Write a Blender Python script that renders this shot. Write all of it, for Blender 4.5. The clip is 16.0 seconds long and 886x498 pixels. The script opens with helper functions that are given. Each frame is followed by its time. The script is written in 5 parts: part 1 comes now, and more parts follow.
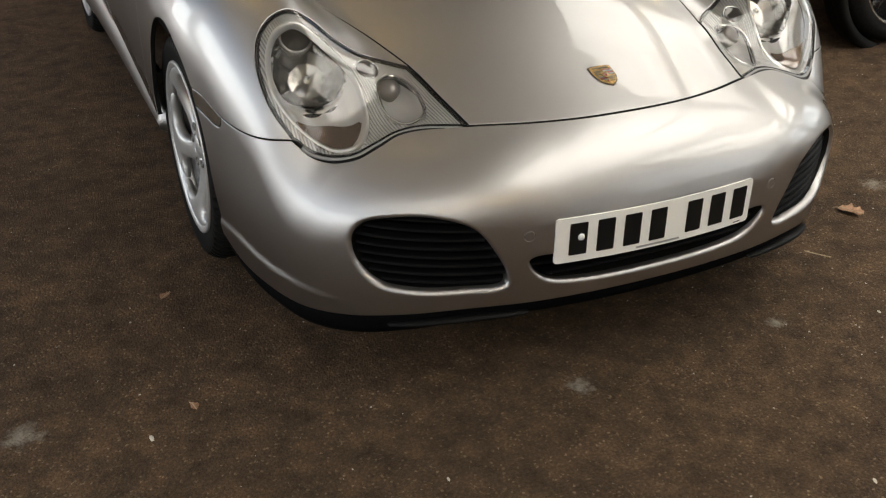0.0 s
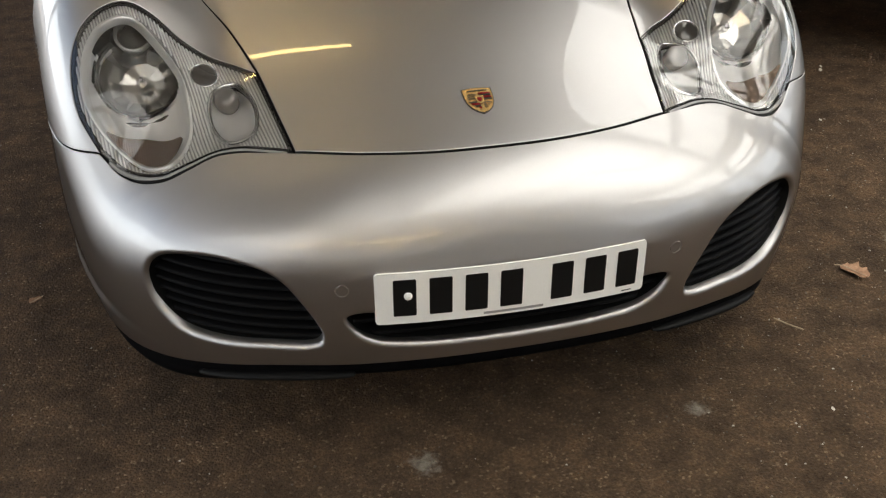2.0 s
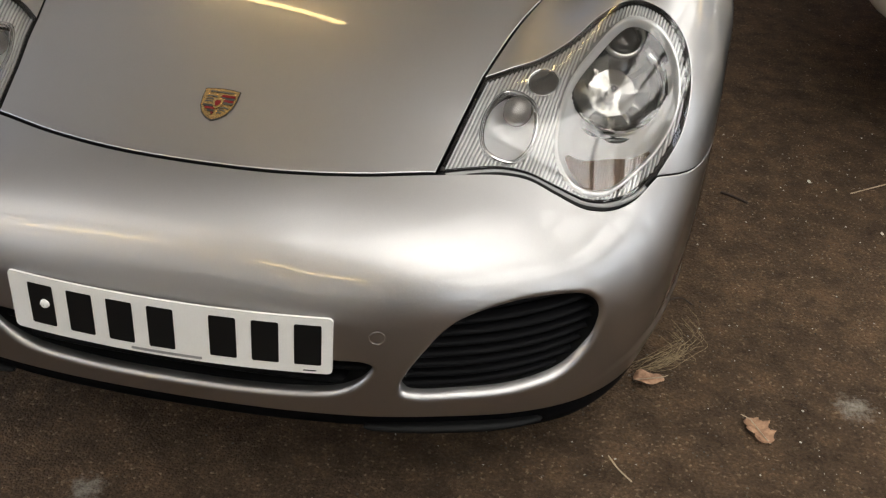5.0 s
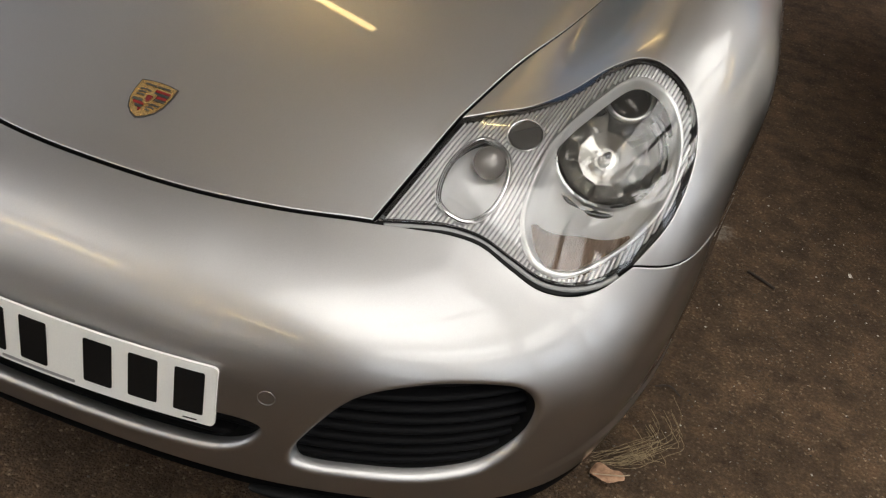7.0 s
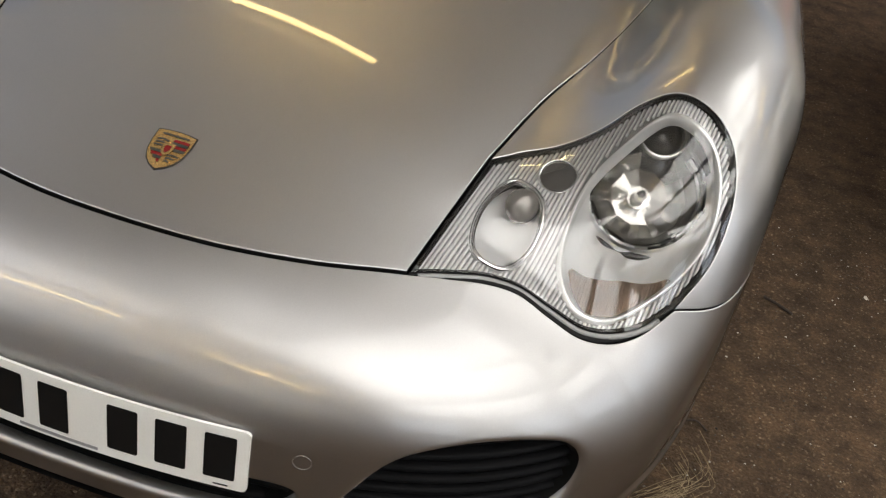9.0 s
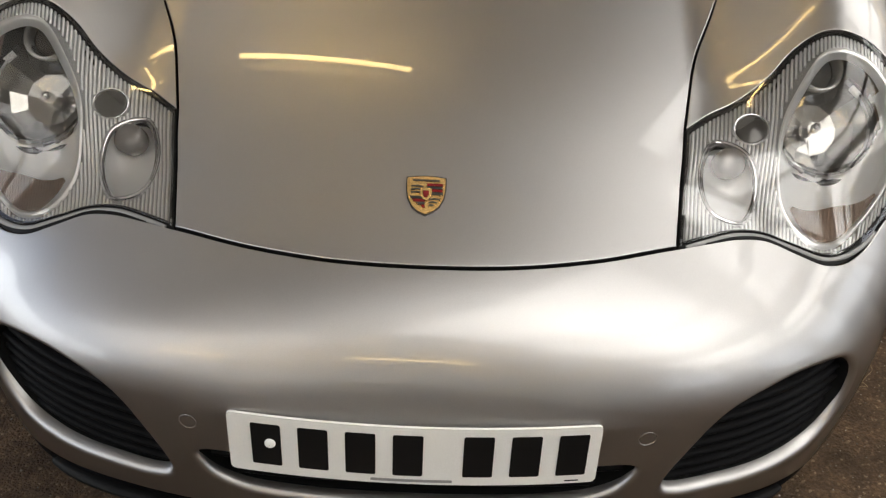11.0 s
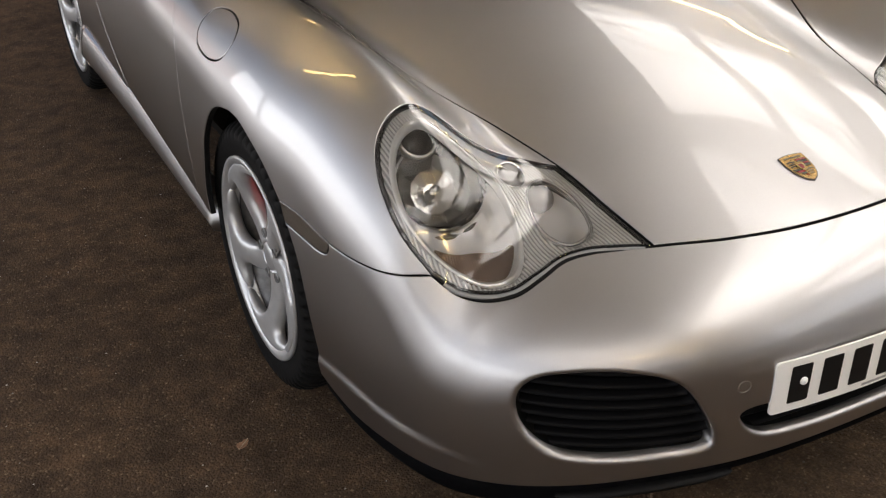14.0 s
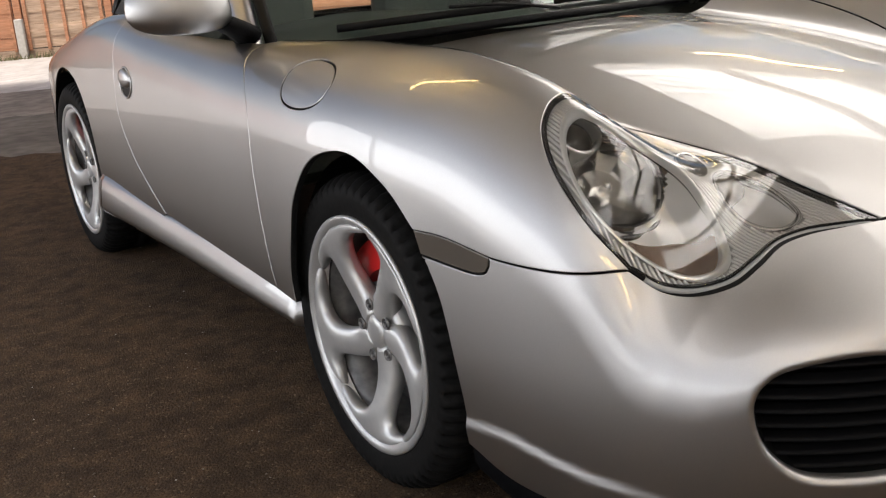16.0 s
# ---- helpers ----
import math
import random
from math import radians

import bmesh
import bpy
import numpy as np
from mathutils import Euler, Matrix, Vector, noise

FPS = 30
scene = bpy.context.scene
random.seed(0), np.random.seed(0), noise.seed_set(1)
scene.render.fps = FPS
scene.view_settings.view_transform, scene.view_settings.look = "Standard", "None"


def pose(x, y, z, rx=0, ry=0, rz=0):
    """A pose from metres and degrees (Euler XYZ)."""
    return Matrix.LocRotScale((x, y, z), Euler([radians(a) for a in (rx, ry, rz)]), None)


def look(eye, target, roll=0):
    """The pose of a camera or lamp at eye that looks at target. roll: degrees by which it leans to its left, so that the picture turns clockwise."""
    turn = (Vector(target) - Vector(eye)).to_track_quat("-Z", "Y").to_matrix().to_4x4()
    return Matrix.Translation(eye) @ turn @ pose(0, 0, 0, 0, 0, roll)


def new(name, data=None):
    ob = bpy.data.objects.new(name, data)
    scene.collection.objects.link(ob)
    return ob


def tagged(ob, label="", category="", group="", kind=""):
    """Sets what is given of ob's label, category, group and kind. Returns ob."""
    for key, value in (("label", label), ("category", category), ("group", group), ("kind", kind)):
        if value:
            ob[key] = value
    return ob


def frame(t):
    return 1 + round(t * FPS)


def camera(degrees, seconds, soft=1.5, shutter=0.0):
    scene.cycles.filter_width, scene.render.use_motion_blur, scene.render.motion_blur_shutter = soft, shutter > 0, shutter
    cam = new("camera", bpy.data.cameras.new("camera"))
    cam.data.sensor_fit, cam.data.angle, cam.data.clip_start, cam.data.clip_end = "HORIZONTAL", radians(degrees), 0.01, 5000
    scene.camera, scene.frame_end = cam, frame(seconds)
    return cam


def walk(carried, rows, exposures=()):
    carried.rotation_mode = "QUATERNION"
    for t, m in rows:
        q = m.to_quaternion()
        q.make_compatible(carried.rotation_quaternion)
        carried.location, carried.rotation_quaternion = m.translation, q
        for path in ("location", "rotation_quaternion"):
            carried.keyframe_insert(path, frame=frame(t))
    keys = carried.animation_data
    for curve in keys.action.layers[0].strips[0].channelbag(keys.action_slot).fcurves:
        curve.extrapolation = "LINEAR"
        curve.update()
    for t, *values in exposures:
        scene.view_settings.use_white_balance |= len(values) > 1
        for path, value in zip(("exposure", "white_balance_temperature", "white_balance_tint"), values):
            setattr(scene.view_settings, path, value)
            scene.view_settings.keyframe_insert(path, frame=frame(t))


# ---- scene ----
cam = camera(44.7, 16.0, 1.25)
METRES = 5.32
BASE = pose(-1.326, -1.756, 1.519, -29.12, -0.05, -24.3)
ROWS = [
    (0.0, 0.0, 0.0, 0.0, 0.0, 0.0, -0.0),
    (0.5, 0.0327, 0.0241, 0.0065, 2.77, -0.06, -1.19),
    (1.0, 0.0627, 0.0471, 0.0155, 5.09, -0.52, -2.4),
    (1.5, 0.0914, 0.0645, 0.0291, 7.12, -1.71, -3.76),
    (2.0, 0.1279, 0.0814, 0.0368, 9.84, -2.33, -4.92),
    (2.5, 0.1633, 0.0999, 0.0424, 12.42, -2.58, -6.19),
    (3.0, 0.1891, 0.1197, 0.0502, 14.39, -2.97, -7.93),
    (3.5, 0.2161, 0.1399, 0.0646, 17.17, -4.23, -9.93),
    (4.0, 0.2442, 0.1603, 0.0761, 20.62, -5.07, -12.03),
    (6.5, 0.2916, 0.2541, 0.1248, 34.94, -12.05, -27.31),
    (7.0, 0.2853, 0.2588, 0.1286, 33.56, -11.09, -28.7),
    (7.5, 0.2815, 0.2597, 0.1296, 32.12, -9.91, -29.41),
    (8.0, 0.2775, 0.2607, 0.1298, 31.47, -9.11, -29.72),
    (8.5, 0.2728, 0.2618, 0.1295, 31.6, -9.0, -29.14),
    (9.0, 0.2641, 0.2607, 0.1282, 31.94, -9.7, -27.47),
    (9.5, 0.2488, 0.2574, 0.1265, 31.9, -11.11, -24.76),
    (10.0, 0.2259, 0.2461, 0.1226, 29.95, -12.3, -20.7),
    (12.5, 0.0737, 0.1041, 0.0571, 7.13, -0.75, -4.87),
    (13.0, 0.0214, 0.0968, 0.0538, 3.55, -0.44, -2.32),
    (13.5, -0.0235, 0.0962, 0.0544, 0.98, -0.51, 0.48),
    (14.0, -0.0736, 0.0963, 0.0542, -2.56, -0.17, 2.77),
    (14.5, -0.1107, 0.0989, 0.0498, -5.1, 0.87, 5.25),
    (15.0, -0.1277, 0.1153, 0.0411, -5.6, 2.83, 7.54),
    (15.5, -0.1383, 0.141, 0.0219, -5.26, 7.12, 8.58),
    (16.0, -0.1424, 0.1659, -0.0051, -4.65, 12.46, 7.63),
]
walk(cam, [(t, BASE @ pose(METRES * x, METRES * y, METRES * z, 90 + pitch, roll, yaw)) for t, x, y, z, yaw, pitch, roll in ROWS], [
    (0, 0.12, 6800, 9), (2, 0.16, 6600, 9), (4, 0.18, 6500, 10), (6.5, 0.13, 6450, 10), (7, 0.09, 6450, 10), (8, 0.21, 6500, 11), (9.5, 0.19, 6400, 10), (10, 0.12, 6450, 10),
    (12.5, 0.27, 6600, 12), (14, 0.29, 6700, 14), (15, 0.42, 6750, 14), (15.5, 0.44, 6750, 13), (16, 0.34, 6750, 13)])

# world, sun and daylight -------------------------------------------------
world = bpy.data.worlds.new("sky")
scene.world = world
world.use_nodes = True
wn = world.node_tree.nodes
sky = wn.new("ShaderNodeTexSky")
sky.sky_type, sky.sun_disc = "NISHITA", False
sky.sun_elevation, sky.sun_rotation = radians(72), radians(234)
sky.air_density, sky.dust_density, sky.ozone_density = 1.0, 4.0, 0.6
world.node_tree.links.new(sky.outputs[0], wn["Background"].inputs[0])
wn["Background"].inputs[1].default_value = 0.12

sun = new("sun", bpy.data.lights.new("sun", "SUN"))
sun.data.energy, sun.data.angle, sun.data.color = 3.4, radians(10), (1.0, 0.95, 0.88)
sun.matrix_world = look((-8.0, -5.8, 30.0), (0, 0, 0))

ROOF_Z = 3.0
ROOFLIGHT = 12.8  # watts for each square metre
OPENSIDE = 135.0
OPENCORNER = 4.5
WINDOW = 6.0
FRONTFILL = 19.0


def area(name, centre, target, sx, sy, power, colour=(1, 1, 1)):
    lamp = new(name, bpy.data.lights.new(name, "AREA"))
    lamp.data.shape, lamp.data.size, lamp.data.size_y = "RECTANGLE", sx, sy
    lamp.data.energy, lamp.data.color = power, colour
    lamp.matrix_world = look(centre, target)
    return lamp


# materials ---------------------------------------------------------------
def material(name, colour, rough=0.5, metal=0.0, **more):
    m = bpy.data.materials.new(name)
    m.use_nodes = True
    b = m.node_tree.nodes["Principled BSDF"]
    b.inputs["Base Color"].default_value = (*colour, 1)
    b.inputs["Roughness"].default_value, b.inputs["Metallic"].default_value = rough, metal
    for key, value in more.items():
        b.inputs[key.replace("_", " ")].default_value = value
    return m


def grain(m, scale, dark, light, bump=0.0, rough=None, detail=6.0, second=0.0, stretch=(1, 1, 1)):
    """Noise in object space: colour between dark and light, bump, and a slower second noise over it."""
    t = m.node_tree
    b = t.nodes["Principled BSDF"]
    co, mp = t.nodes.new("ShaderNodeTexCoord"), t.nodes.new("ShaderNodeMapping")
    mp.inputs["Scale"].default_value = stretch
    t.links.new(co.outputs["Object"], mp.inputs["Vector"])
    n = t.nodes.new("ShaderNodeTexNoise")
    n.inputs["Scale"].default_value, n.inputs["Detail"].default_value = scale, detail
    t.links.new(mp.outputs[0], n.inputs["Vector"])
    r = t.nodes.new("ShaderNodeValToRGB")
    r.color_ramp.elements[0].position, r.color_ramp.elements[1].position = 0.3, 0.7
    r.color_ramp.elements[0].color, r.color_ramp.elements[1].color = (*dark, 1), (*light, 1)
    t.links.new(n.outputs[0], r.inputs[0])
    out = r.outputs[0]
    if second:
        n2 = t.nodes.new("ShaderNodeTexNoise")
        n2.inputs["Scale"].default_value, n2.inputs["Detail"].default_value = scale * second, 4
        t.links.new(mp.outputs[0], n2.inputs["Vector"])
        r2 = t.nodes.new("ShaderNodeMapRange")
        r2.inputs[1].default_value, r2.inputs[2].default_value = 0.3, 0.7
        r2.inputs[3].default_value, r2.inputs[4].default_value = 0.72, 1.2
        t.links.new(n2.outputs[0], r2.inputs[0])
        mix = t.nodes.new("ShaderNodeVectorMath")
        mix.operation = "SCALE"
        t.links.new(out, mix.inputs[0])
        t.links.new(r2.outputs[0], mix.inputs["Scale"])
        out = mix.outputs[0]
    t.links.new(out, b.inputs["Base Color"])
    if bump:
        bp = t.nodes.new("ShaderNodeBump")
        bp.inputs["Strength"].default_value, bp.inputs["Distance"].default_value = bump, 0.004
        t.links.new(n.outputs[0], bp.inputs["Height"])
        t.links.new(bp.outputs[0], b.inputs["Normal"])
    if rough:
        rr = t.nodes.new("ShaderNodeMapRange")
        rr.inputs[3].default_value, rr.inputs[4].default_value = rough
        t.links.new(n.outputs[0], rr.inputs[0])
        t.links.new(rr.outputs[0], b.inputs["Roughness"])
    return m


def clear(name, tint=(1, 1, 1), ior=1.5):
    """Thin clear glass or plastic: gloss by Fresnel over see-through."""
    m = bpy.data.materials.new(name)
    m.use_nodes = True
    t = m.node_tree
    t.nodes.remove(t.nodes["Principled BSDF"])
    fr, tr, gl, mix = (t.nodes.new("ShaderNode" + n) for n in ("Fresnel", "BsdfTransparent", "BsdfGlossy", "MixShader"))
    fr.inputs[0].default_value, gl.inputs["Roughness"].default_value = ior, 0.01
    tr.inputs[0].default_value = (*tint, 1)
    t.links.new(fr.outputs[0], mix.inputs[0])
    t.links.new(tr.outputs[0], mix.inputs[1])
    t.links.new(gl.outputs[0], mix.inputs[2])
    t.links.new(mix.outputs[0], t.nodes["Material Output"].inputs[0])
    return m


# silver metallic paint: a soft flake layer under a clear coat
PAINT = bpy.data.materials.new("silver_metallic_paint")
PAINT.use_nodes = True
pn = PAINT.node_tree
pn.nodes.remove(pn.nodes["Principled BSDF"])
flake, body, under, fres, coat, both = (pn.nodes.new("ShaderNode" + k) for k in ("BsdfGlossy", "BsdfDiffuse", "MixShader", "Fresnel", "BsdfGlossy", "MixShader"))
flake.distribution, coat.distribution = "BECKMANN", "GGX"
flake.inputs["Roughness"].default_value, coat.inputs["Roughness"].default_value = 0.40, 0.012
PAINT_COLOUR = (0.434, 0.428, 0.424)
body.inputs["Color"].default_value = (0.42, 0.405, 0.39, 1)
under.inputs[0].default_value, fres.inputs["IOR"].default_value = 0.95, 1.50
pc, pz, pf, ps, pr, pm_ = (pn.nodes.new("ShaderNode" + k) for k in ("TexCoord", "TexNoise", "TexNoise", "MapRange", "MapRange", "Math"))
pz.inputs["Scale"].default_value, pz.inputs["Detail"].default_value = 900.0, 2.0
pf.inputs["Scale"].default_value, pf.inputs["Detail"].default_value = 2.6, 5.0
ps.inputs[3].default_value, ps.inputs[4].default_value = 0.86, 1.14
pr.inputs[3].default_value, pr.inputs[4].default_value = 0.93, 1.07
pm_.operation = "MULTIPLY"
wide, lobes = pn.nodes.new("ShaderNodeBsdfGlossy"), pn.nodes.new("ShaderNodeMixShader")
wide.distribution, wide.inputs["Roughness"].default_value, lobes.inputs[0].default_value = "BECKMANN", 0.54, 0.52
pv_ = pn.nodes.new("ShaderNodeVectorMath")
pv_.operation = "SCALE"
pv_.inputs[0].default_value = PAINT_COLOUR
for a_, b_ in ((pc.outputs["Object"], pz.inputs["Vector"]), (pc.outputs["Object"], pf.inputs["Vector"]), (pz.outputs[0], ps.inputs[0]), (pf.outputs[0], pr.inputs[0]), (ps.outputs[0], pm_.inputs[0]), (pr.outputs[0], pm_.inputs[1]), (pm_.outputs[0], pv_.inputs["Scale"]), (pv_.outputs[0], flake.inputs["Color"]), (body.outputs[0], under.inputs[1]), (pv_.outputs[0], wide.inputs["Color"]), (flake.outputs[0], lobes.inputs[1]), (wide.outputs[0], lobes.inputs[2]), (lobes.outputs[0], under.inputs[2]), (fres.outputs[0], both.inputs[0]), (under.outputs[0], both.inputs[1]), (coat.outputs[0], both.inputs[2]), (both.outputs[0], pn.nodes["Material Output"].inputs[0])):
    pn.links.new(a_, b_)
PLASTIC = grain(material("black_plastic", (0.01, 0.01, 0.011), 0.5, Specular_IOR_Level=0.06), 400, (0.002, 0.002, 0.0024), (0.005, 0.005, 0.0056), 0.1)
LIP = grain(material("black_rubber_lip", (0.01, 0.01, 0.011), 0.7, Specular_IOR_Level=0.04), 60, (0.0015, 0.0015, 0.002), (0.004, 0.004, 0.0045), 0.05)
RUBBER = grain(material("tyre_rubber", (0.025, 0.025, 0.025), 0.65, Specular_IOR_Level=0.06), 90, (0.005, 0.005, 0.005), (0.011, 0.0107, 0.0104), 0.1)
# black of real rubber parts, also painted on for shade in gaps and recesses
SEAL_SHADE = material("black_seal_and_shade", (0.005, 0.005, 0.005), 0.55, Specular_IOR_Level=0.12)
CHROME = material("bright_chrome", (0.86, 0.86, 0.86), 0.06, 1.0)
SATIN = material("satin_reflector", (0.90, 0.90, 0.90), 0.32, 0.3)
MIRROR = material("dark_mirror_cap", (0.07, 0.066, 0.06), 0.12, 0.3, Coat_Weight=0.6)
ALLOY = grain(material("silver_alloy", (0.5, 0.5, 0.5), 0.42, 0.7, Coat_Weight=0.25, Coat_Roughness=0.1), 30, (0.46, 0.46, 0.46), (0.54, 0.54, 0.53))
# brake-dusted alloy, its colour darkened further for deep shade behind the spokes
BARREL = grain(material("dusty_shaded_silver", (0.16, 0.155, 0.15), 0.45, 0.6), 40, (0.10, 0.097, 0.093), (0.20, 0.195, 0.187))
DISC = material("brake_disc_steel", (0.09, 0.087, 0.084), 0.45, 1.0)
CALIPER = material("red_caliper_paint", (0.55, 0.02, 0.02), 0.3, 0.0, Coat_Weight=0.6)
LENS = clear("clear_lamp_lens", (1, 1, 1), 1.85)
GLASS = clear("green_tint_glass", (0.82, 0.9, 0.86))
SMOKE = material("dark_lamp_glass", (0.075, 0.07, 0.062), 0.08, 0.3)
SMOKEGREY = material("grey_smoked_lens", (0.10, 0.088, 0.075), 0.14, 0.2, Coat_Weight=1.0)
GOLD = grain(material("gold_enamel", (0.62, 0.42, 0.16), 0.22, 1.0), 900, (0.24, 0.135, 0.04), (0.66, 0.44, 0.18), 0.5)
REDENAMEL = material("red_enamel", (0.14, 0.008, 0.008), 0.25, 0.0, Coat_Weight=0.25)
BLACKENAMEL = material("black_enamel", (0.01, 0.01, 0.01), 0.2, 0.0, Coat_Weight=1.0)
PLATE = grain(material("reflective_white_plate", (0.8, 0.8, 0.77), 0.3, 0.0, Coat_Weight=0.5), 500, (0.78, 0.78, 0.75), (0.83, 0.83, 0.8))
INK = material("black_plate_ink", (0.007, 0.007, 0.007), 0.4, Specular_IOR_Level=0.2)
INKGREY = material("grey_plate_ink", (0.25, 0.25, 0.25), 0.4)
WHITECAP = material("white_screw_cap", (0.85, 0.85, 0.83), 0.3)
LEATHER = grain(material("grey_leather", (0.13, 0.14, 0.13), 0.55), 120, (0.11, 0.12, 0.11), (0.15, 0.16, 0.15), 0.1)
CLOTH = grain(material("black_hood_cloth", (0.02, 0.02, 0.02), 0.9), 300, (0.014, 0.014, 0.015), (0.028, 0.028, 0.028), 0.2)
PAPER = material("white_paper", (0.8, 0.8, 0.78), 0.6)


from mathutils.geometry import delaunay_2d_cdt as DELAUNAY

# shape of the car's skin
def pchip(x, pts):
    """Smooth curve through a few knots, straight beyond its ends."""
    xs, ys = np.array([p[0] for p in pts], float), np.array([p[1] for p in pts], float)
    h = np.diff(xs)
    d = np.diff(ys) / h
    m = np.empty(len(xs))
    m[0], m[-1] = d[0], d[-1]
    m[1:-1] = (d[:-1] * h[1:] + d[1:] * h[:-1]) / (h[:-1] + h[1:])
    x = np.asarray(x, float)
    i = np.clip(np.searchsorted(xs, x) - 1, 0, len(h) - 1)
    c = np.clip(x, xs[0], xs[-1])
    t = (c - xs[i]) / h[i]
    v = ys[i] * (1 + 2 * t) * (1 - t) ** 2 + m[i] * h[i] * t * (1 - t) ** 2 + ys[i + 1] * t * t * (3 - 2 * t) + m[i + 1] * h[i] * t * t * (t - 1)
    return v + (x - c) * np.where(x < xs[0], m[0], m[-1])


def smax(a, b, k):
    h = np.clip(0.5 + 0.5 * (a - b) / k, 0, 1)
    return b + (a - b) * h + k * h * (1 - h)


def step(a, b, x):
    t = np.clip((x - a) / (b - a), 0, 1)
    return t * t * (3 - 2 * t)


HOOD_Z = [(-0.1, 0.545), (0.0, 0.583), (0.13, 0.617), (0.26, 0.654), (0.46, 0.712), (0.8, 0.766), (1.1, 0.796), (1.5, 0.813), (2.2, 0.82), (3.6, 0.775), (4.4, 0.66)]
CREST_Z = [(0.0, 0.47), (0.15, 0.51), (0.3, 0.555), (0.45, 0.728), (0.6, 0.808), (0.8, 0.85), (1.1, 0.858), (1.7, 0.842), (2.3, 0.853), (2.75, 0.880), (3.0, 0.85), (3.2, 0.81), (3.5, 0.752), (3.8, 0.69), (4.4, 0.60)]
CREST_X = [(0.2, 0.645), (0.6, 0.675), (1.2, 0.68), (2.2, 0.72), (3.2, 0.74)]
HOOD_CURVE = [(0.2, 0.28), (0.5, 0.26), (1.2, 0.15), (1.6, 0.12), (4.0, 0.10)]
HALF_W = [(0.0, 0.893), (0.3, 0.887), (0.5, 0.879), (0.7, 0.873), (0.88, 0.884), (1.05, 0.884), (1.6, 0.866), (2.2, 0.848), (2.7, 0.84), (3.3, 0.830), (3.8, 0.790), (4.4, 0.71)]
CREASE_Z = [(0.2, 0.226), (0.43, 0.252), (0.55, 0.274), (0.68, 0.268)]


def skin(P):
    """Below zero inside the body, above zero outside."""
    x, y, z = np.abs(P[..., 0]), P[..., 1], P[..., 2]
    hood = pchip(y, HOOD_Z) - pchip(y, HOOD_CURVE) * x * x
    xc, xi = pchip(y, CREST_X), 0.33 + 0.10 * step(0.3, 0.58, y) + 0.06 * step(0.5, 1.3, y)
    fender = pchip(y, CREST_Z) - 2.5 * np.maximum(x - xc, 0) ** 2
    w = step(0.0, 1.0, (x - xi) / (xc - xi))
    top = hood * (1 - w) + fender * w
    hood_c = pchip(y, HOOD_Z) - pchip(y, HOOD_CURVE) * xc * xc
    fall = np.maximum(hood_c - pchip(y, CREST_Z), 0) / (xc - xi) ** 2
    round_off = hood - fall * np.maximum(x - xi, 0) ** 2
    q = step(0.42, 0.27, y)
    g = z - (top * (1 - q) + round_off * q)
    low, high = np.maximum(0.42 - z, 0) ** 2, np.maximum(z - 0.42, 0) ** 2
    a = pchip(y, HALF_W) * (1 - 0.14 * high - 0.55 * low)
    rise = np.maximum(z - 0.435, 0)
    # the middle of the nose leans back above the number plate
    b = 1.005 * (1 - 0.5 * low) - 0.38 * rise * rise / (rise + 0.03) * step(0.47, 0.20, x)
    s = (x / a) ** 3.0 + (np.maximum(1.0 - y, 0) / b) ** 2.6 + (np.maximum(y - 3.5, 0) / 0.92) ** 2.6
    s = (np.maximum(s, 1e-9) ** 0.357 - 1) * 0.86
    ledge = step(0.012, -0.012, z - pchip(y, CREASE_Z)) * step(0.18, 0.42, y) * step(0.95, 0.75, y)
    return smax(g * 0.9, s - 0.0065 * ledge, 0.088 + 0.042 * step(0.10, 0.32, y) - 0.05 * step(0.5, 0.95, y))


def grad(P):
    e = 5e-4
    g = np.stack([(skin(P + e * d) - skin(P - e * d)) / (2 * e) for d in np.eye(3)], -1)
    size = np.linalg.norm(g, axis=-1, keepdims=True)
    return g / size, size[..., 0]


def snap(P):
    P = np.array(P, float)
    for _ in range(12):
        n, size = grad(P)
        P = P - n * np.clip(skin(P) / size, -0.05, 0.05)[..., None]
    return P


def spline(pts, closed=False, space=0.007):
    """A smooth line through a few points, evenly divided."""
    p = np.array(pts, float)
    q = np.vstack([p[-1:], p, p[:2]]) if closed else np.vstack([2 * p[:1] - p[1:2], p, 2 * p[-1:] - p[-2:-1]])
    out = []
    for i in range(1, len(q) - 2):
        p0, p1, p2, p3 = q[i - 1:i + 3]
        d = [max(np.linalg.norm(b - a), 1e-6) ** 0.5 for a, b in ((p0, p1), (p1, p2), (p2, p3))]
        m1 = (p1 - p0) / d[0] - (p2 - p0) / (d[0] + d[1]) + (p2 - p1) / d[1]
        m2 = (p2 - p1) / d[1] - (p3 - p1) / (d[1] + d[2]) + (p3 - p2) / d[2]
        for t in np.linspace(0, 1, 30, endpoint=False):
            out.append((2 * t ** 3 - 3 * t * t + 1) * p1 + (t ** 3 - 2 * t * t + t) * m1 * d[1] + (3 * t * t - 2 * t ** 3) * p2 + (t ** 3 - t * t) * m2 * d[1])
    if not closed:
        out.append(p[-1])
    out = np.array(out)
    line = np.vstack([out, out[:1]]) if closed else out
    run = np.concatenate([[0], np.cumsum(np.linalg.norm(np.diff(line, axis=0), axis=1))])
    n = max(int(run[-1] / space), 3)
    s = np.linspace(0, run[-1], n + 1)
    res = np.stack([np.interp(s, run, line[:, k]) for k in range(3)], 1)
    return res[:-1] if closed else res


def join(*lines):
    """One closed loop out of lines that follow on each other."""
    loop = [lines[0][0]]
    for line in lines:
        for p in line:
            if np.linalg.norm(p - loop[-1]) > 0.002:
                loop.append(p)
    if np.linalg.norm(loop[0] - loop[-1]) < 0.002:
        loop.pop()
    return np.array(loop)


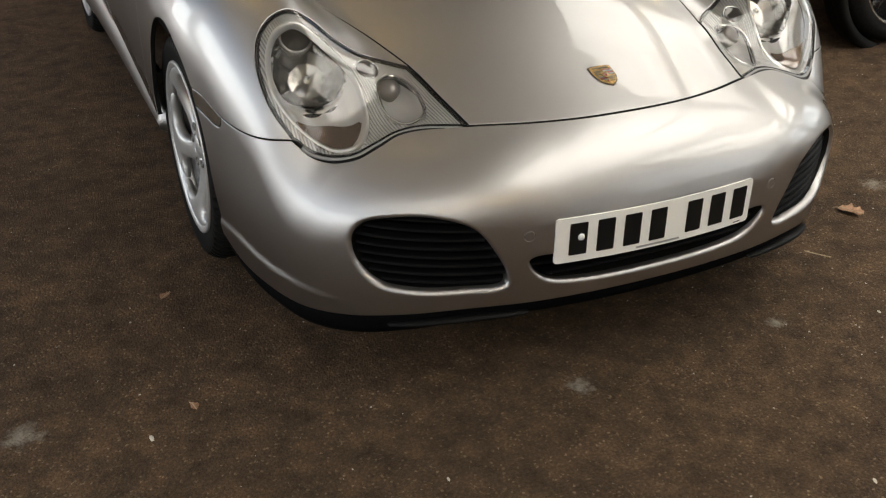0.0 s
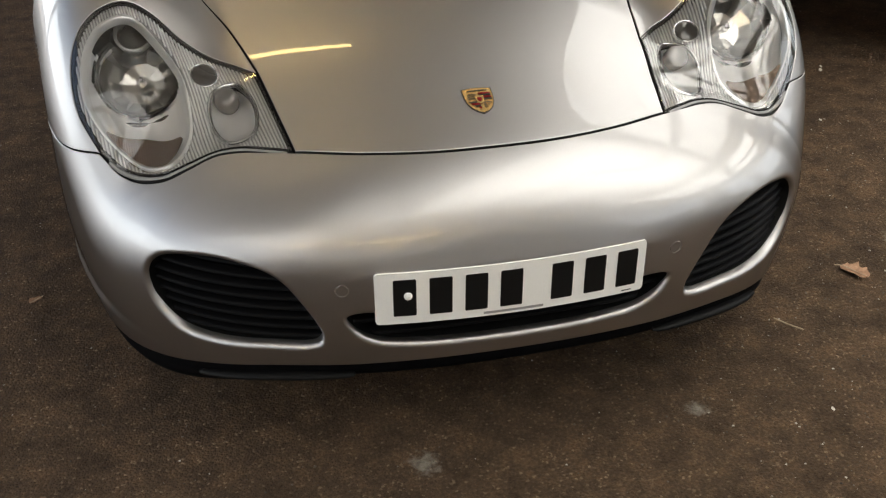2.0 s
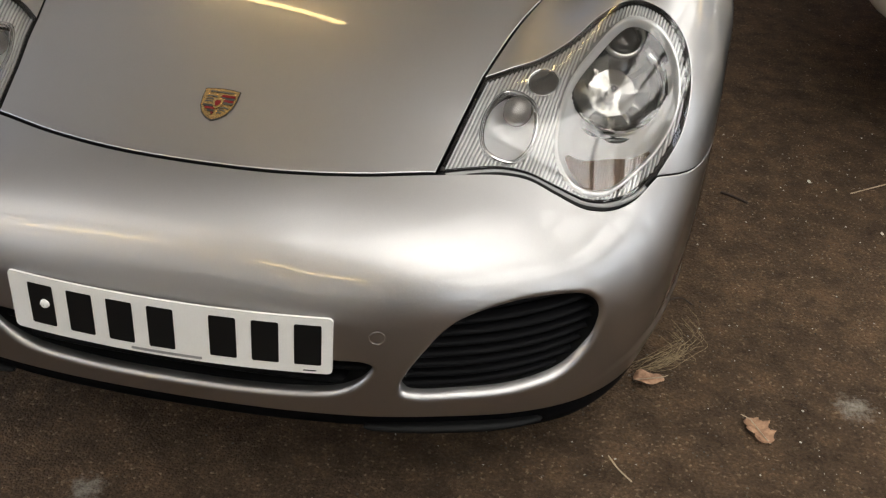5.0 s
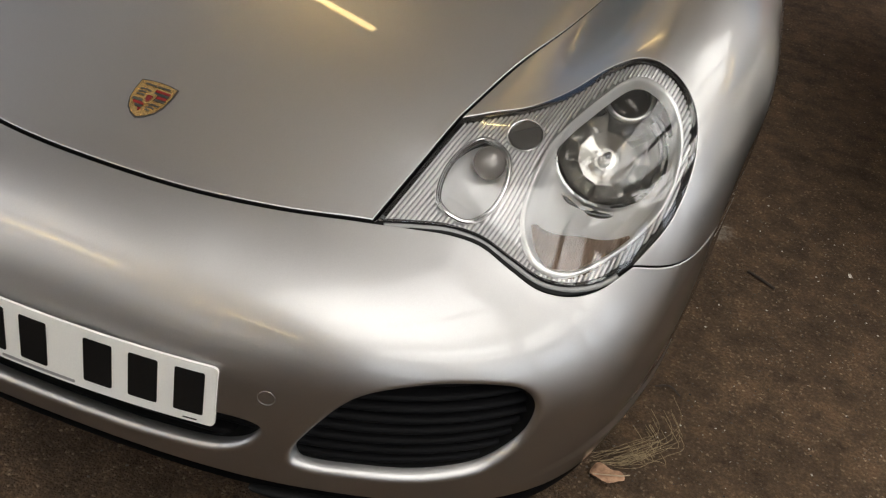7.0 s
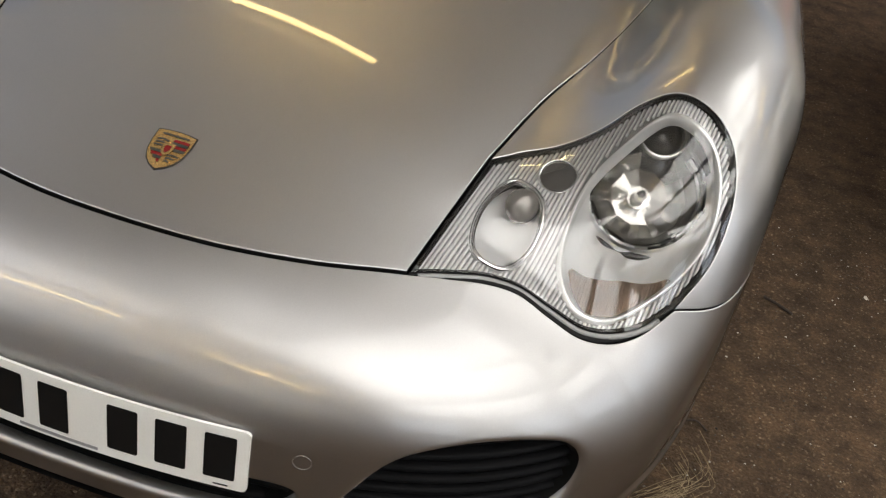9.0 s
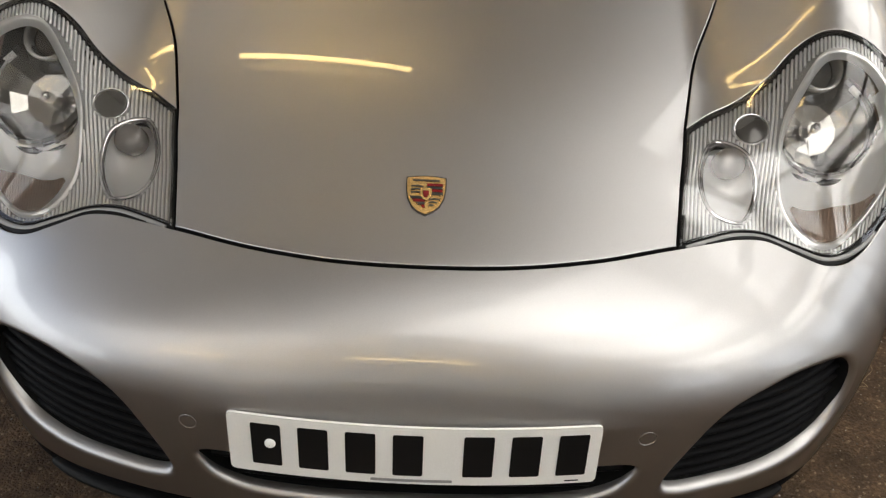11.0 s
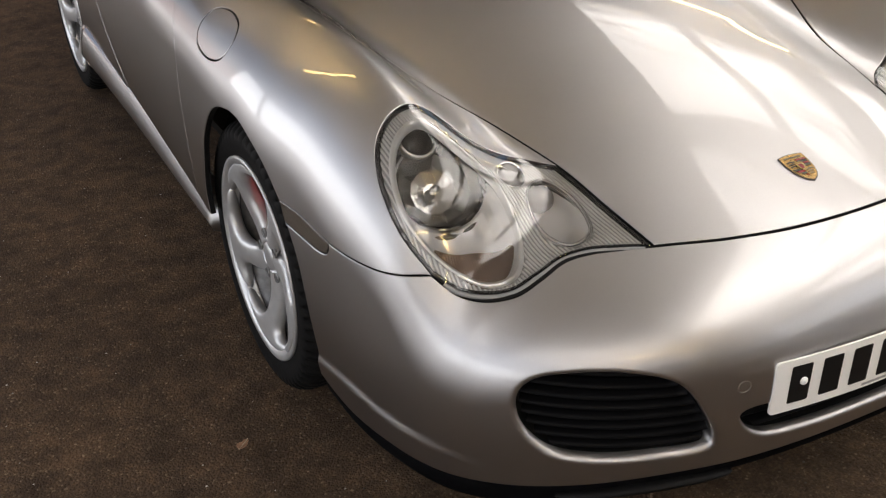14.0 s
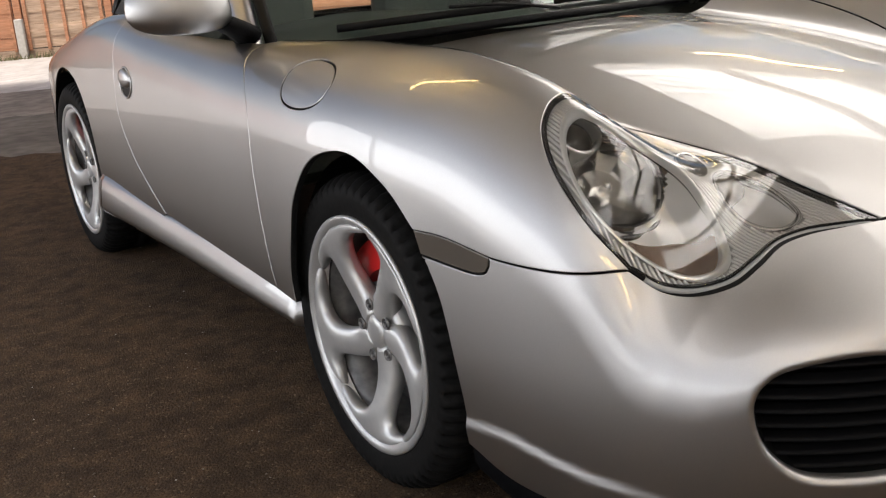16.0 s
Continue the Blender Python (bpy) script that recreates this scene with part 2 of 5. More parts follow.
def mirror(P):
    return np.array(P) * (-1, 1, 1)


def to_top(P):
    return P[:, :2].copy()


def from_top(uv):
    return np.column_stack([uv, np.full(len(uv), 0.35)]), np.tile((0.0, 0.0, 1.0), (len(uv), 1)), 0.0, 0.8


BALL = np.array((0.0, 0.95, 0.36))


def to_ball(P):
    d = P - BALL
    return np.column_stack([np.arctan2(d[:, 0], -d[:, 1]) * 0.9, np.arctan2(d[:, 2], np.hypot(d[:, 0], d[:, 1])) * 0.9])


def from_ball(uv):
    a, e = uv[:, 0] / 0.9, uv[:, 1] / 0.9
    return np.tile(BALL, (len(uv), 1)), np.column_stack([np.sin(a) * np.cos(e), -np.cos(a) * np.cos(e), np.sin(e)]), 0.15, 1.5


def to_tube(P):
    return np.column_stack([P[:, 1], np.arctan2(P[:, 2] - 0.45, P[:, 0] - 0.45) * 0.42])


def from_tube(uv):
    a = uv[:, 1] / 0.42
    o = np.column_stack([np.full(len(uv), 0.45), uv[:, 0], np.full(len(uv), 0.45)])
    return o, np.column_stack([np.cos(a), np.zeros(len(uv)), np.sin(a)]), 0.05, 0.9


def inside(pts, loop):
    x, y = pts[:, 0, None], pts[:, 1, None]
    a, b = loop, np.roll(loop, -1, 0)
    cross = ((a[:, 1] > y) != (b[:, 1] > y)) & (x < (b[:, 0] - a[:, 0]) * (y - a[:, 1]) / (b[:, 1] - a[:, 1] + 1e-15) + a[:, 0])
    return cross.sum(1) % 2 == 1


def mesh_object(name, verts, faces, mat, parent=None, label="", smooth=True, normals=None, flip=False):
    me = bpy.data.meshes.new(name)
    me.from_pydata([tuple(map(float, v)) for v in verts], [], [tuple(reversed(f)) if flip else tuple(f) for f in faces])
    me.update()
    if smooth:
        me.polygons.foreach_set("use_smooth", [True] * len(me.polygons))
    if normals is not None and len(normals) == len(me.vertices):
        me.normals_split_custom_set_from_vertices([tuple(map(float, v)) for v in normals])
    me.materials.append(mat)
    ob = new(name, me)
    if parent:
        ob.parent = parent
    return tagged(ob, label)


def thing(name, label, category, group="", at=(0, 0, 0)):
    ob = new(name)
    ob.location = at
    ob.empty_display_size = 0.1
    return tagged(ob, label, category, group)


def inset_loop(loop, by, uv_of, sign):
    n, _ = grad(loop)
    t = np.roll(loop, -1, 0) - np.roll(loop, 1, 0)
    t /= np.linalg.norm(t, axis=1, keepdims=True) + 1e-12
    side = np.cross(n, t)
    uv = uv_of(loop)
    ar = np.sum(uv[:, 0] * np.roll(uv[:, 1], -1) - np.roll(uv[:, 0], -1) * uv[:, 1])
    uv2 = uv_of(loop + 0.001 * side)
    ar2 = np.sum(uv2[:, 0] * np.roll(uv2[:, 1], -1) - np.roll(uv2[:, 0], -1) * uv2[:, 1])
    inward = side if abs(ar2) < abs(ar) else -side
    return snap(loop + sign * by * inward), inward * sign


def panel(name, loops, view, mat, parent, label="", side=1, grid=0.014, gap=0.002, lip=(0.0015, 0.014), sink=0.0, rims=None):
    """A piece of the skin inside loops[0] and outside the others, with turned-in edges. rims: per hole (roll radius, depth)."""
    uv_of, way_of = view
    verts, norms, ring_of, edges, start = [], [], [], [], 0
    outl = []
    for k, loop in enumerate(loops):
        p, inward = inset_loop(snap(loop), gap if k == 0 else (0.7 * rims[k - 1][0] if rims else 0.0), uv_of, 1 if k == 0 else -1)
        n, _ = grad(p)
        outl.append((p, n, inward, uv_of(p)))
    flat = [o[3] for o in outl]
    lo, hi = flat[0].min(0), flat[0].max(0)
    gx, gy = np.meshgrid(np.arange(lo[0], hi[0], grid), np.arange(lo[1], hi[1], grid * 0.866))
    gx = gx + (np.arange(gx.shape[0]) % 2)[:, None] * grid / 2
    pts = np.column_stack([gx.ravel(), gy.ravel()])
    keep = inside(pts, flat[0])
    for hole in flat[1:]:
        keep &= ~inside(pts, hole)
    pts = pts[keep]
    edge = np.vstack(flat)
    near = np.ones(len(pts), bool)
    for i in range(0, len(pts), 2000):
        near[i:i + 2000] = ((pts[i:i + 2000, None] - edge[None]) ** 2).sum(2).min(1) > (0.55 * grid) ** 2
    pts = pts[near]
    o, d, a, b = way_of(pts)
    a, b = np.full(len(pts), a), np.full(len(pts), b)
    for _ in range(32):
        m = (a + b) / 2
        out = skin(o + m[:, None] * d) > 0
        b, a = np.where(out, m, b), np.where(out, a, m)
    P = np.vstack([x[0] for x in outl] + [o + a[:, None] * d])
    N, _ = grad(P)
    P = P - N * sink
    uv = np.vstack([edge, pts])
    cons, k0 = [], 0
    for f in flat:
        m = len(f)
        cons += [(k0 + i, k0 + (i + 1) % m) for i in range(m)]
        k0 += m
    res = DELAUNAY([Vector((float(u[0]), float(u[1]))) for u in uv], cons, [], 0, 1e-7)
    vv = np.array([tuple(v) for v in res[0]])
    orig = [r[0] if r else -1 for r in res[3]]
    tri = np.array([f for f in res[2] if len(f) == 3])
    mid = vv[tri].mean(1)
    ok = inside(mid, flat[0])
    for hole in flat[1:]:
        ok &= ~inside(mid, hole)
    tri = [tuple(orig[i] for i in t) for t in tri[ok]]
    tri = [t for t in tri if -1 not in t]
    V, Nn = list(P), list(N)
    faces, dark = [], []
    for t in tri:
        a3, b3, c3 = (P[i] for i in t)
        faces.append(t if np.dot(np.cross(b3 - a3, c3 - a3), N[t[0]]) > 0 else t[::-1])
    k0 = 0
    for k, (p, n, inward, f) in enumerate(outl):
        m = len(p)
        out = -inward if k == 0 else inward * 1
        away = -inward
        if k == 0 or not rims:
            profile = [(lip[0] * 0.3, lip[0] * 0.15), (lip[0], lip[0]), (lip[0], lip[1])]
        else:
            r, deep = rims[k - 1]
            profile = [(r * math.sin(q), r * (1 - math.cos(q))) for q in (0.3, 0.6, 0.9, 1.2, 1.5)] + [(r, r + max(0.45 * deep - r, 0) * np.clip(1.6 * np.maximum(-0.7 * inward[:, 2], -inward[:, 0] * np.sign(p[:, 0])) - 0.3, 0.0, 1.0) + 0.30 * deep * np.clip(-1.8 * inward[:, 0] * np.sign(p[:, 0]) - 0.5, 0.0, 1.0)), (r, deep)]
        if k > 0 and not rims:
            away = -inward
        last = list(range(k0, k0 + m))
        prev = (0.0, 0.0)
        ang = math.pi / 2
        for so, dn in profile:
            final = dn is profile[-1][1]
            ang = 0.0 if final or np.ndim(dn) else math.atan2(so - prev[0], max(dn - prev[1], 1e-6))
            prev = (so, dn)
            base = len(V)
            q = p + away * so - n * (np.reshape(dn, (-1, 1)) + sink)
            nn = n * math.sin(ang) + away * math.cos(ang)
            V += list(q)
            Nn += list(nn / np.linalg.norm(nn, axis=1, keepdims=True))
            for i in range(m):
                j = (i + 1) % m
                f4 = (last[i], last[j], base + j, base + i)
                c = np.cross(V[f4[1]] - V[f4[0]], V[f4[3]] - V[f4[0]])
                faces.append(f4 if np.dot(c, nn[i]) > 0 else f4[::-1])
                if final:
                    dark.append(len(faces) - 1)
            last = list(range(base, base + m))
        k0 += m
    V, Nn = np.array(V), np.array(Nn)
    if side < 0:
        V, Nn = mirror(V), mirror(Nn)
    ob = mesh_object(name, V, faces, mat, parent, label, True, Nn, side < 0)
    # blackened edge returns paint the shade inside panel gaps; intake walls are black too
    ob.data.materials.append(SEAL_SHADE)
    for i in dark:
        ob.data.polygons[i].material_index = 1
    return ob


TOP, FRONT, SIDE = (to_top, from_top), (to_ball, from_ball), (to_tube, from_tube)


def lathe(profile, axis_at=(0, 0, 0), n=48, closed=True):
    """Turn a (radius, x) profile round the x axis."""
    V, Fc = [], []
    m = len(profile)
    for i in range(n):
        a = 2 * math.pi * i / n
        for r, x in profile:
            V.append((x + axis_at[0], r * math.cos(a) + axis_at[1], r * math.sin(a) + axis_at[2]))
    for i in range(n):
        for k in range(m - 1):
            a, b = i * m + k, ((i + 1) % n) * m + k
            Fc.append((a, b, b + 1, a + 1))
    return V, Fc


def tube_mesh(path, radius, sides=8, caps=True, flat=1.0, up=(0, 0, 1)):
    """A round or flattened bar along a path; radius may be a list."""
    P = np.array(path, float)
    T = np.gradient(P, axis=0)
    T /= np.linalg.norm(T, axis=1, keepdims=True)
    V, Fc = [], []
    for i, (p, t) in enumerate(zip(P, T)):
        s = np.cross(t, up)
        s /= np.linalg.norm(s) + 1e-9
        u = np.cross(s, t)
        r = radius[i] if hasattr(radius, "__len__") else radius
        for k in range(sides):
            a = 2 * math.pi * (k + 0.5) / sides
            V.append(p + r * (math.cos(a) * s + flat * math.sin(a) * u))
    for i in range(len(P) - 1):
        for k in range(sides):
            j = (k + 1) % sides
            Fc.append((i * sides + k, i * sides + j, (i + 1) * sides + j, (i + 1) * sides + k))
    if caps:
        Fc.append(tuple(range(sides)))
        Fc.append(tuple(range(len(V) - 1, len(V) - sides - 1, -1)))
    return V, Fc


def fix_normals(ob):
    bm = bmesh.new()
    bm.from_mesh(ob.data)
    bmesh.ops.recalc_face_normals(bm, faces=bm.faces)
    bm.to_mesh(ob.data)
    bm.free()
    return ob


def box(name, lo, hi, mat, parent=None, label="", bevel=0.0, turn=None):
    bm = bmesh.new()
    bmesh.ops.create_cube(bm, size=1)
    c, s = (Vector(lo) + Vector(hi)) / 2, Vector(hi) - Vector(lo)
    for v in bm.verts:
        v.co = Vector((v.co.x * s.x, v.co.y * s.y, v.co.z * s.z)) + c
    if bevel:
        bmesh.ops.bevel(bm, geom=bm.edges[:], offset=bevel, segments=2, affect="EDGES", profile=0.5)
    if turn is not None:
        bmesh.ops.transform(bm, matrix=turn, verts=bm.verts)
    me = bpy.data.meshes.new(name)
    bm.to_mesh(me)
    bm.free()
    me.materials.append(mat)
    ob = new(name, me)
    if parent:
        ob.parent = parent
    return tagged(ob, label)


# ---- the silver car -----------------------------------------------------
car = thing("silver_sports_car", "silver metallic convertible sports car parked on dark tarmac", "car")

# lines on the skin, x to the positive side
TIP = (0.370, 0.222, 0.605)
INNER = (0.412, 0.470, 0.670)
CAP = (0.730, 0.368, 0.577)
seam = snap(spline([(-0.370, 0.222, 0.605), (-0.24, 0.168, 0.612), (-0.1, 0.137, 0.616), (0.1, 0.137, 0.616), (0.24, 0.168, 0.612), TIP]))
lamp_low = snap(spline([CAP, (0.695, 0.330, 0.546), (0.652, 0.297, 0.540), (0.610, 0.277, 0.548), (0.565, 0.274, 0.570), (0.515, 0.279, 0.590), (0.47, 0.268, 0.598), (0.42, 0.245, 0.603), TIP]))
lamp_high = snap(spline([CAP, (0.748, 0.412, 0.617), (0.758, 0.45, 0.658), (0.756, 0.506, 0.713), (0.737, 0.549, 0.760), (0.695, 0.577, 0.796), (0.638, 0.592, 0.802), (0.582, 0.583, 0.778), (0.540, 0.556, 0.748), (0.494, 0.532, 0.704), (0.455, 0.512, 0.674), INNER]))
lamp_in = snap(spline([INNER, (0.392, 0.35, 0.64), TIP]))
hood_side = snap(spline([INNER, (0.45, 0.64, 0.70), (0.495, 0.80, 0.76), (0.55, 0.99, 0.80), (0.61, 1.25, 0.83), (0.65, 1.52, 0.83)]))
cowl = snap(spline([(0.65, 1.52, 0.83), (0.4, 1.50, 0.8), (0.0, 1.44, 0.81), (-0.4, 1.50, 0.8), (-0.65, 1.52, 0.83)]))
bottom = snap(spline([(-0.842, 0.662, 0.225), (-0.812, 0.575, 0.190), (-0.768, 0.45, 0.177), (-0.718, 0.346, 0.173), (-0.655, 0.252, 0.189), (-0.56, 0.15, 0.219), (-0.44, 0.077, 0.241), (-0.28, 0.03, 0.242), (0.0, 0.015, 0.237),
                      (0.28, 0.03, 0.242), (0.44, 0.077, 0.241), (0.56, 0.15, 0.219), (0.655, 0.252, 0.189), (0.718, 0.346, 0.173), (0.768, 0.45, 0.177), (0.812, 0.575, 0.190), (0.842, 0.662, 0.225)]))
arch_low = snap(spline([(0.842, 0.662, 0.225), (0.846, 0.660, 0.32), (0.855, 0.690, 0.47), (0.858, 0.72, 0.53), (0.859, 0.735, 0.549)]))
arch_mid = snap(spline([(0.859, 0.735, 0.549), (0.861, 0.752, 0.589)]))
mark_low = snap(spline([(0.859, 0.735, 0.549), (0.847, 0.66, 0.545), (0.838, 0.60, 0.544), (0.833, 0.577, 0.550), (0.831, 0.569, 0.562)]))
mark_high = snap(spline([(0.861, 0.752, 0.589), (0.850, 0.675, 0.590), (0.830, 0.568, 0.576)]))
mark_end = snap(spline([(0.830, 0.568, 0.576), (0.831, 0.569, 0.562)]))
joint = snap(spline([(0.830, 0.568, 0.576), (0.805, 0.49, 0.572), (0.767, 0.415, 0.570), CAP]))
intake = snap(spline([(0.654, 0.206, 0.405), (0.634, 0.192, 0.440), (0.585, 0.155, 0.460), (0.50, 0.098, 0.467), (0.432, 0.058, 0.447), (0.388, 0.041, 0.388), (0.357, 0.037, 0.321), (0.360, 0.038, 0.299), (0.386, 0.043, 0.289),
                      (0.45, 0.070, 0.288), (0.55, 0.126, 0.284), (0.607, 0.171, 0.296), (0.645, 0.200, 0.345)], True, 0.006))
slot = snap(spline([(-0.305, 0.02, 0.366), (-0.318, 0.022, 0.356), (-0.30, 0.02, 0.320), (-0.26, 0.015, 0.293), (-0.18, 0.01, 0.280), (0.0, 0.005, 0.273), (0.18, 0.01, 0.280), (0.26, 0.015, 0.293), (0.30, 0.02, 0.320), (0.318, 0.022, 0.356), (0.305, 0.02, 0.366),
                    (0.2, 0.01, 0.366), (0.0, 0.0, 0.366), (-0.2, 0.01, 0.366)], True, 0.006))
arch_top = [(0.875, 1.262, 0.33), (0.878, 1.262, 0.39), (0.881, 1.24, 0.475), (0.880, 1.208, 0.56), (0.877, 1.124, 0.649), (0.874, 1.025, 0.686), (0.870, 0.925, 0.69), (0.865, 0.82, 0.648), (0.861, 0.752, 0.589)]
arch_high = snap(spline(arch_top))
shut = snap(spline([(0.735, 1.60, 0.84), (0.79, 1.575, 0.82), (0.838, 1.495, 0.768), (0.860, 1.445, 0.714), (0.869, 1.431, 0.605), (0.873, 1.41, 0.496), (0.874, 1.385, 0.40), (0.868, 1.365, 0.335)]))
fender_foot = snap(spline([(0.868, 1.365, 0.335), (0.875, 1.262, 0.33)]))
fender_back = snap(spline([(0.65, 1.52, 0.83), (0.735, 1.60, 0.84)]))


def circle_on_skin(centre, across, up, r1, r2, n=44, power=2.0):
    c, a, u = np.array(centre, float), Vector(across).normalized(), Vector(up).normalized()
    q = []
    for i in range(n):
        t = 2 * math.pi * i / n
        ct, st = math.cos(t), math.sin(t)
        q.append(c + r1 * math.copysign(abs(ct) ** (2 / power), ct) * np.array(a) + r2 * math.copysign(abs(st) ** (2 / power), st) * np.array(u))
    return snap(np.array(q))


# nose: bumper skin with its three openings
bumper_loop = join(bottom, arch_low, mark_low, mark_end[::-1], joint, lamp_low, seam[::-1], mirror(lamp_low)[::-1], mirror(joint)[::-1], mirror(mark_end), mirror(mark_low)[::-1], mirror(arch_low)[::-1])
sensor_at = [(0.319, 0.03, 0.421), (-0.319, 0.03, 0.421)]
sensor_loops = [circle_on_skin(c, (1, 0.24 * (1 if c[0] > 0 else -1), 0), (0, 0.1, 1), 0.0125, 0.0125, 28) for c in sensor_at]
bumper = panel("front_bumper", [bumper_loop, intake, mirror(intake), slot, *sensor_loops], FRONT, PAINT, car, "silver painted bumper with dark intakes", grid=0.0095, gap=0.0042,
               rims=[(0.011, 0.055), (0.011, 0.055), (0.010, 0.055), (0.0008, 0.004), (0.0008, 0.004)])
for loop in sensor_loops:
    panel("parking_sensor", [loop], FRONT, PAINT, bumper, "round silver parking sensor", grid=0.006, gap=0.0012, lip=(0.0006, 0.004))
hood_loop = join(seam, lamp_in[::-1], hood_side, cowl, mirror(hood_side)[::-1], mirror(lamp_in))
hood = panel("bonnet_lid", [hood_loop], TOP, PAINT, car, "smooth silver bonnet lid", grid=0.016, gap=0.0056)

flap_loop = snap(spline([(0.793, 1.122, 0.826), (0.779, 1.225, 0.832), (0.80, 1.287, 0.82), (0.834, 1.297, 0.785), (0.853, 1.268, 0.755), (0.858, 1.165, 0.747), (0.847, 1.096, 0.769), (0.822, 1.084, 0.802)], True, 0.006))
for s in (1, -1):
    holes = [flap_loop] if s < 0 else []
    loop = join(hood_side, fender_back, shut, fender_foot, arch_high, mark_high, joint, lamp_high)
    panel("front_wing", [loop, *holes], SIDE, PAINT, car, "silver front wing", s, grid=0.016, gap=0.0018, rims=[(0.001, 0.008)] if holes else None)
    if holes:
        panel("fuel_flap", [flap_loop], SIDE, PAINT, car, "oval silver fuel filler flap", s, grid=0.012, gap=0.006)
    panel("side_marker", [join(mark_low, mark_end[::-1], mark_high[::-1], arch_mid[::-1])], FRONT, SMOKEGREY, car, "grey smoked side marker lamp", s, grid=0.01, gap=0.0025)

# intake grilles: a dark backing and a row of slats in each opening
def grille(loop, rows, deep, slats_name="grille_slat"):
    c = loop.mean(0)
    inner = snap(loop)
    n, _ = grad(inner)
    back = inner - n * deep
    m = len(back)
    ob = mesh_object("grille_backing", list(back) + [back.mean(0)], [(i, (i + 1) % m, m) for i in range(m)], PLASTIC, bumper, "black intake backing", False)
    fix_normals(ob)
    zs = np.linspace(loop[:, 2].min(), loop[:, 2].max(), rows + 2)[1:-1]
    for z in zs:
        xs = []
        for i in range(m):
            a, b = loop[i], loop[(i + 1) % m]
            if (a[2] - z) * (b[2] - z) < 0:
                xs.append(a[0] + (b[0] - a[0]) * (z - a[2]) / (b[2] - a[2]))
        if len(xs) < 2:
            continue
        x0, x1 = min(xs) - 0.014, max(xs) + 0.014
        line = snap(np.array([(x, 0.05 + 0.35 * x * x, z) for x in np.linspace(x0, x1, 16)]))
        nn, _ = grad(line)
        path = line - nn * 0.036
        path[:, 2] = z
        V, Fc = tube_mesh(path, 0.0135, 8, True, 0.22, (0, -0.5, 1))
        mesh_object(slats_name, V, Fc, PLASTIC, bumper)


grille(intake, 8, 0.054)
grille(mirror(intake)[::-1], 8, 0.054)
grille(slot, 2, 0.054)

# black lip under the bumper, with shallow slots
lip_rows = []
flat_out, _ = grad(bottom)
flat_out = flat_out * (1, 1, 0)
flat_out /= np.linalg.norm(flat_out, axis=1, keepdims=True)
for off, dz in ((-0.03, 0.02), (-0.012, 0.004), (-0.010, -0.012), (-0.014, -0.038), (-0.024, -0.054), (-0.05, -0.06), (-0.14, -0.055)):
    row = bottom + flat_out * off
    row[:, 2] = bottom[:, 2] + (dz if dz > 0 else dz * (0.70 + 0.38 * step(0.30, 0.70, np.abs(bottom[:, 0]))))
    lip_rows.append(row)
m = len(bottom)
lip = mesh_object("lip_spoiler", np.vstack(lip_rows), [(k * m + i, k * m + i + 1, (k + 1) * m + i + 1, (k + 1) * m + i) for k in range(len(lip_rows) - 1) for i in range(m - 1)], LIP, car, "matt black rubber lip spoiler")
fix_normals(lip)
for s in (1, -1):
    path = []
    for i, p in enumerate(bottom):
        if 0.30 < s * p[0] < 0.60:
            path.append(p + flat_out[i] * -0.010 + np.array((0, 0, -0.026)))
    V, Fc = tube_mesh(path, [0.006 + 0.012 * math.sin(math.pi * i / (len(path) - 1)) ** 0.4 for i in range(len(path))], 8, True, 0.45)
    mesh_object("brake_duct", V, Fc, SEAL_SHADE, lip, "dark duct slot")

# headlamps ---------------------------------------------------------------
def dish(name, rim, centre, steps, mat, parent, label="", facets=False, side=1, holes=()):
    """Rings that shrink from the rim loop to a centre: (share of the rim kept, depth); holes: (point, axis, radius)."""
    m = len(rim)
    if holes:
        k_ = np.linspace(steps[0][0], 0.02, 30)
        steps = [steps[0]] + [(k, float(np.interp(-k, [-a for a, _ in steps], [d for _, d in steps]))) for k in k_[1:]]
    n = grad(np.array(centre))[0]
    V = [rim]
    for share, deep in steps:
        V.append(np.array(centre) + (rim - centre) * share - n * deep)
    Fc = [(k * m + i, k * m + (i + 1) % m, (k + 1) * m + (i + 1) % m, (k + 1) * m + i) for k in range(len(steps)) for i in range(m)]
    V = np.vstack(V)
    Fc.append(tuple(range(len(steps) * m, len(steps) * m + m)))
    for at, way, r in holes:
        way = np.array(way) / np.linalg.norm(way)
        off = V - np.array(at)
        far = np.linalg.norm(off - (off @ way)[:, None] * way, axis=1) > r
        Fc = [f for f in Fc if far[list(f)].any()]
    if side < 0:
        V = mirror(V)
    return fix_normals(mesh_object(name, V, Fc, mat, parent, label, not facets))


AIM = (0.10, -0.76, 0.64)


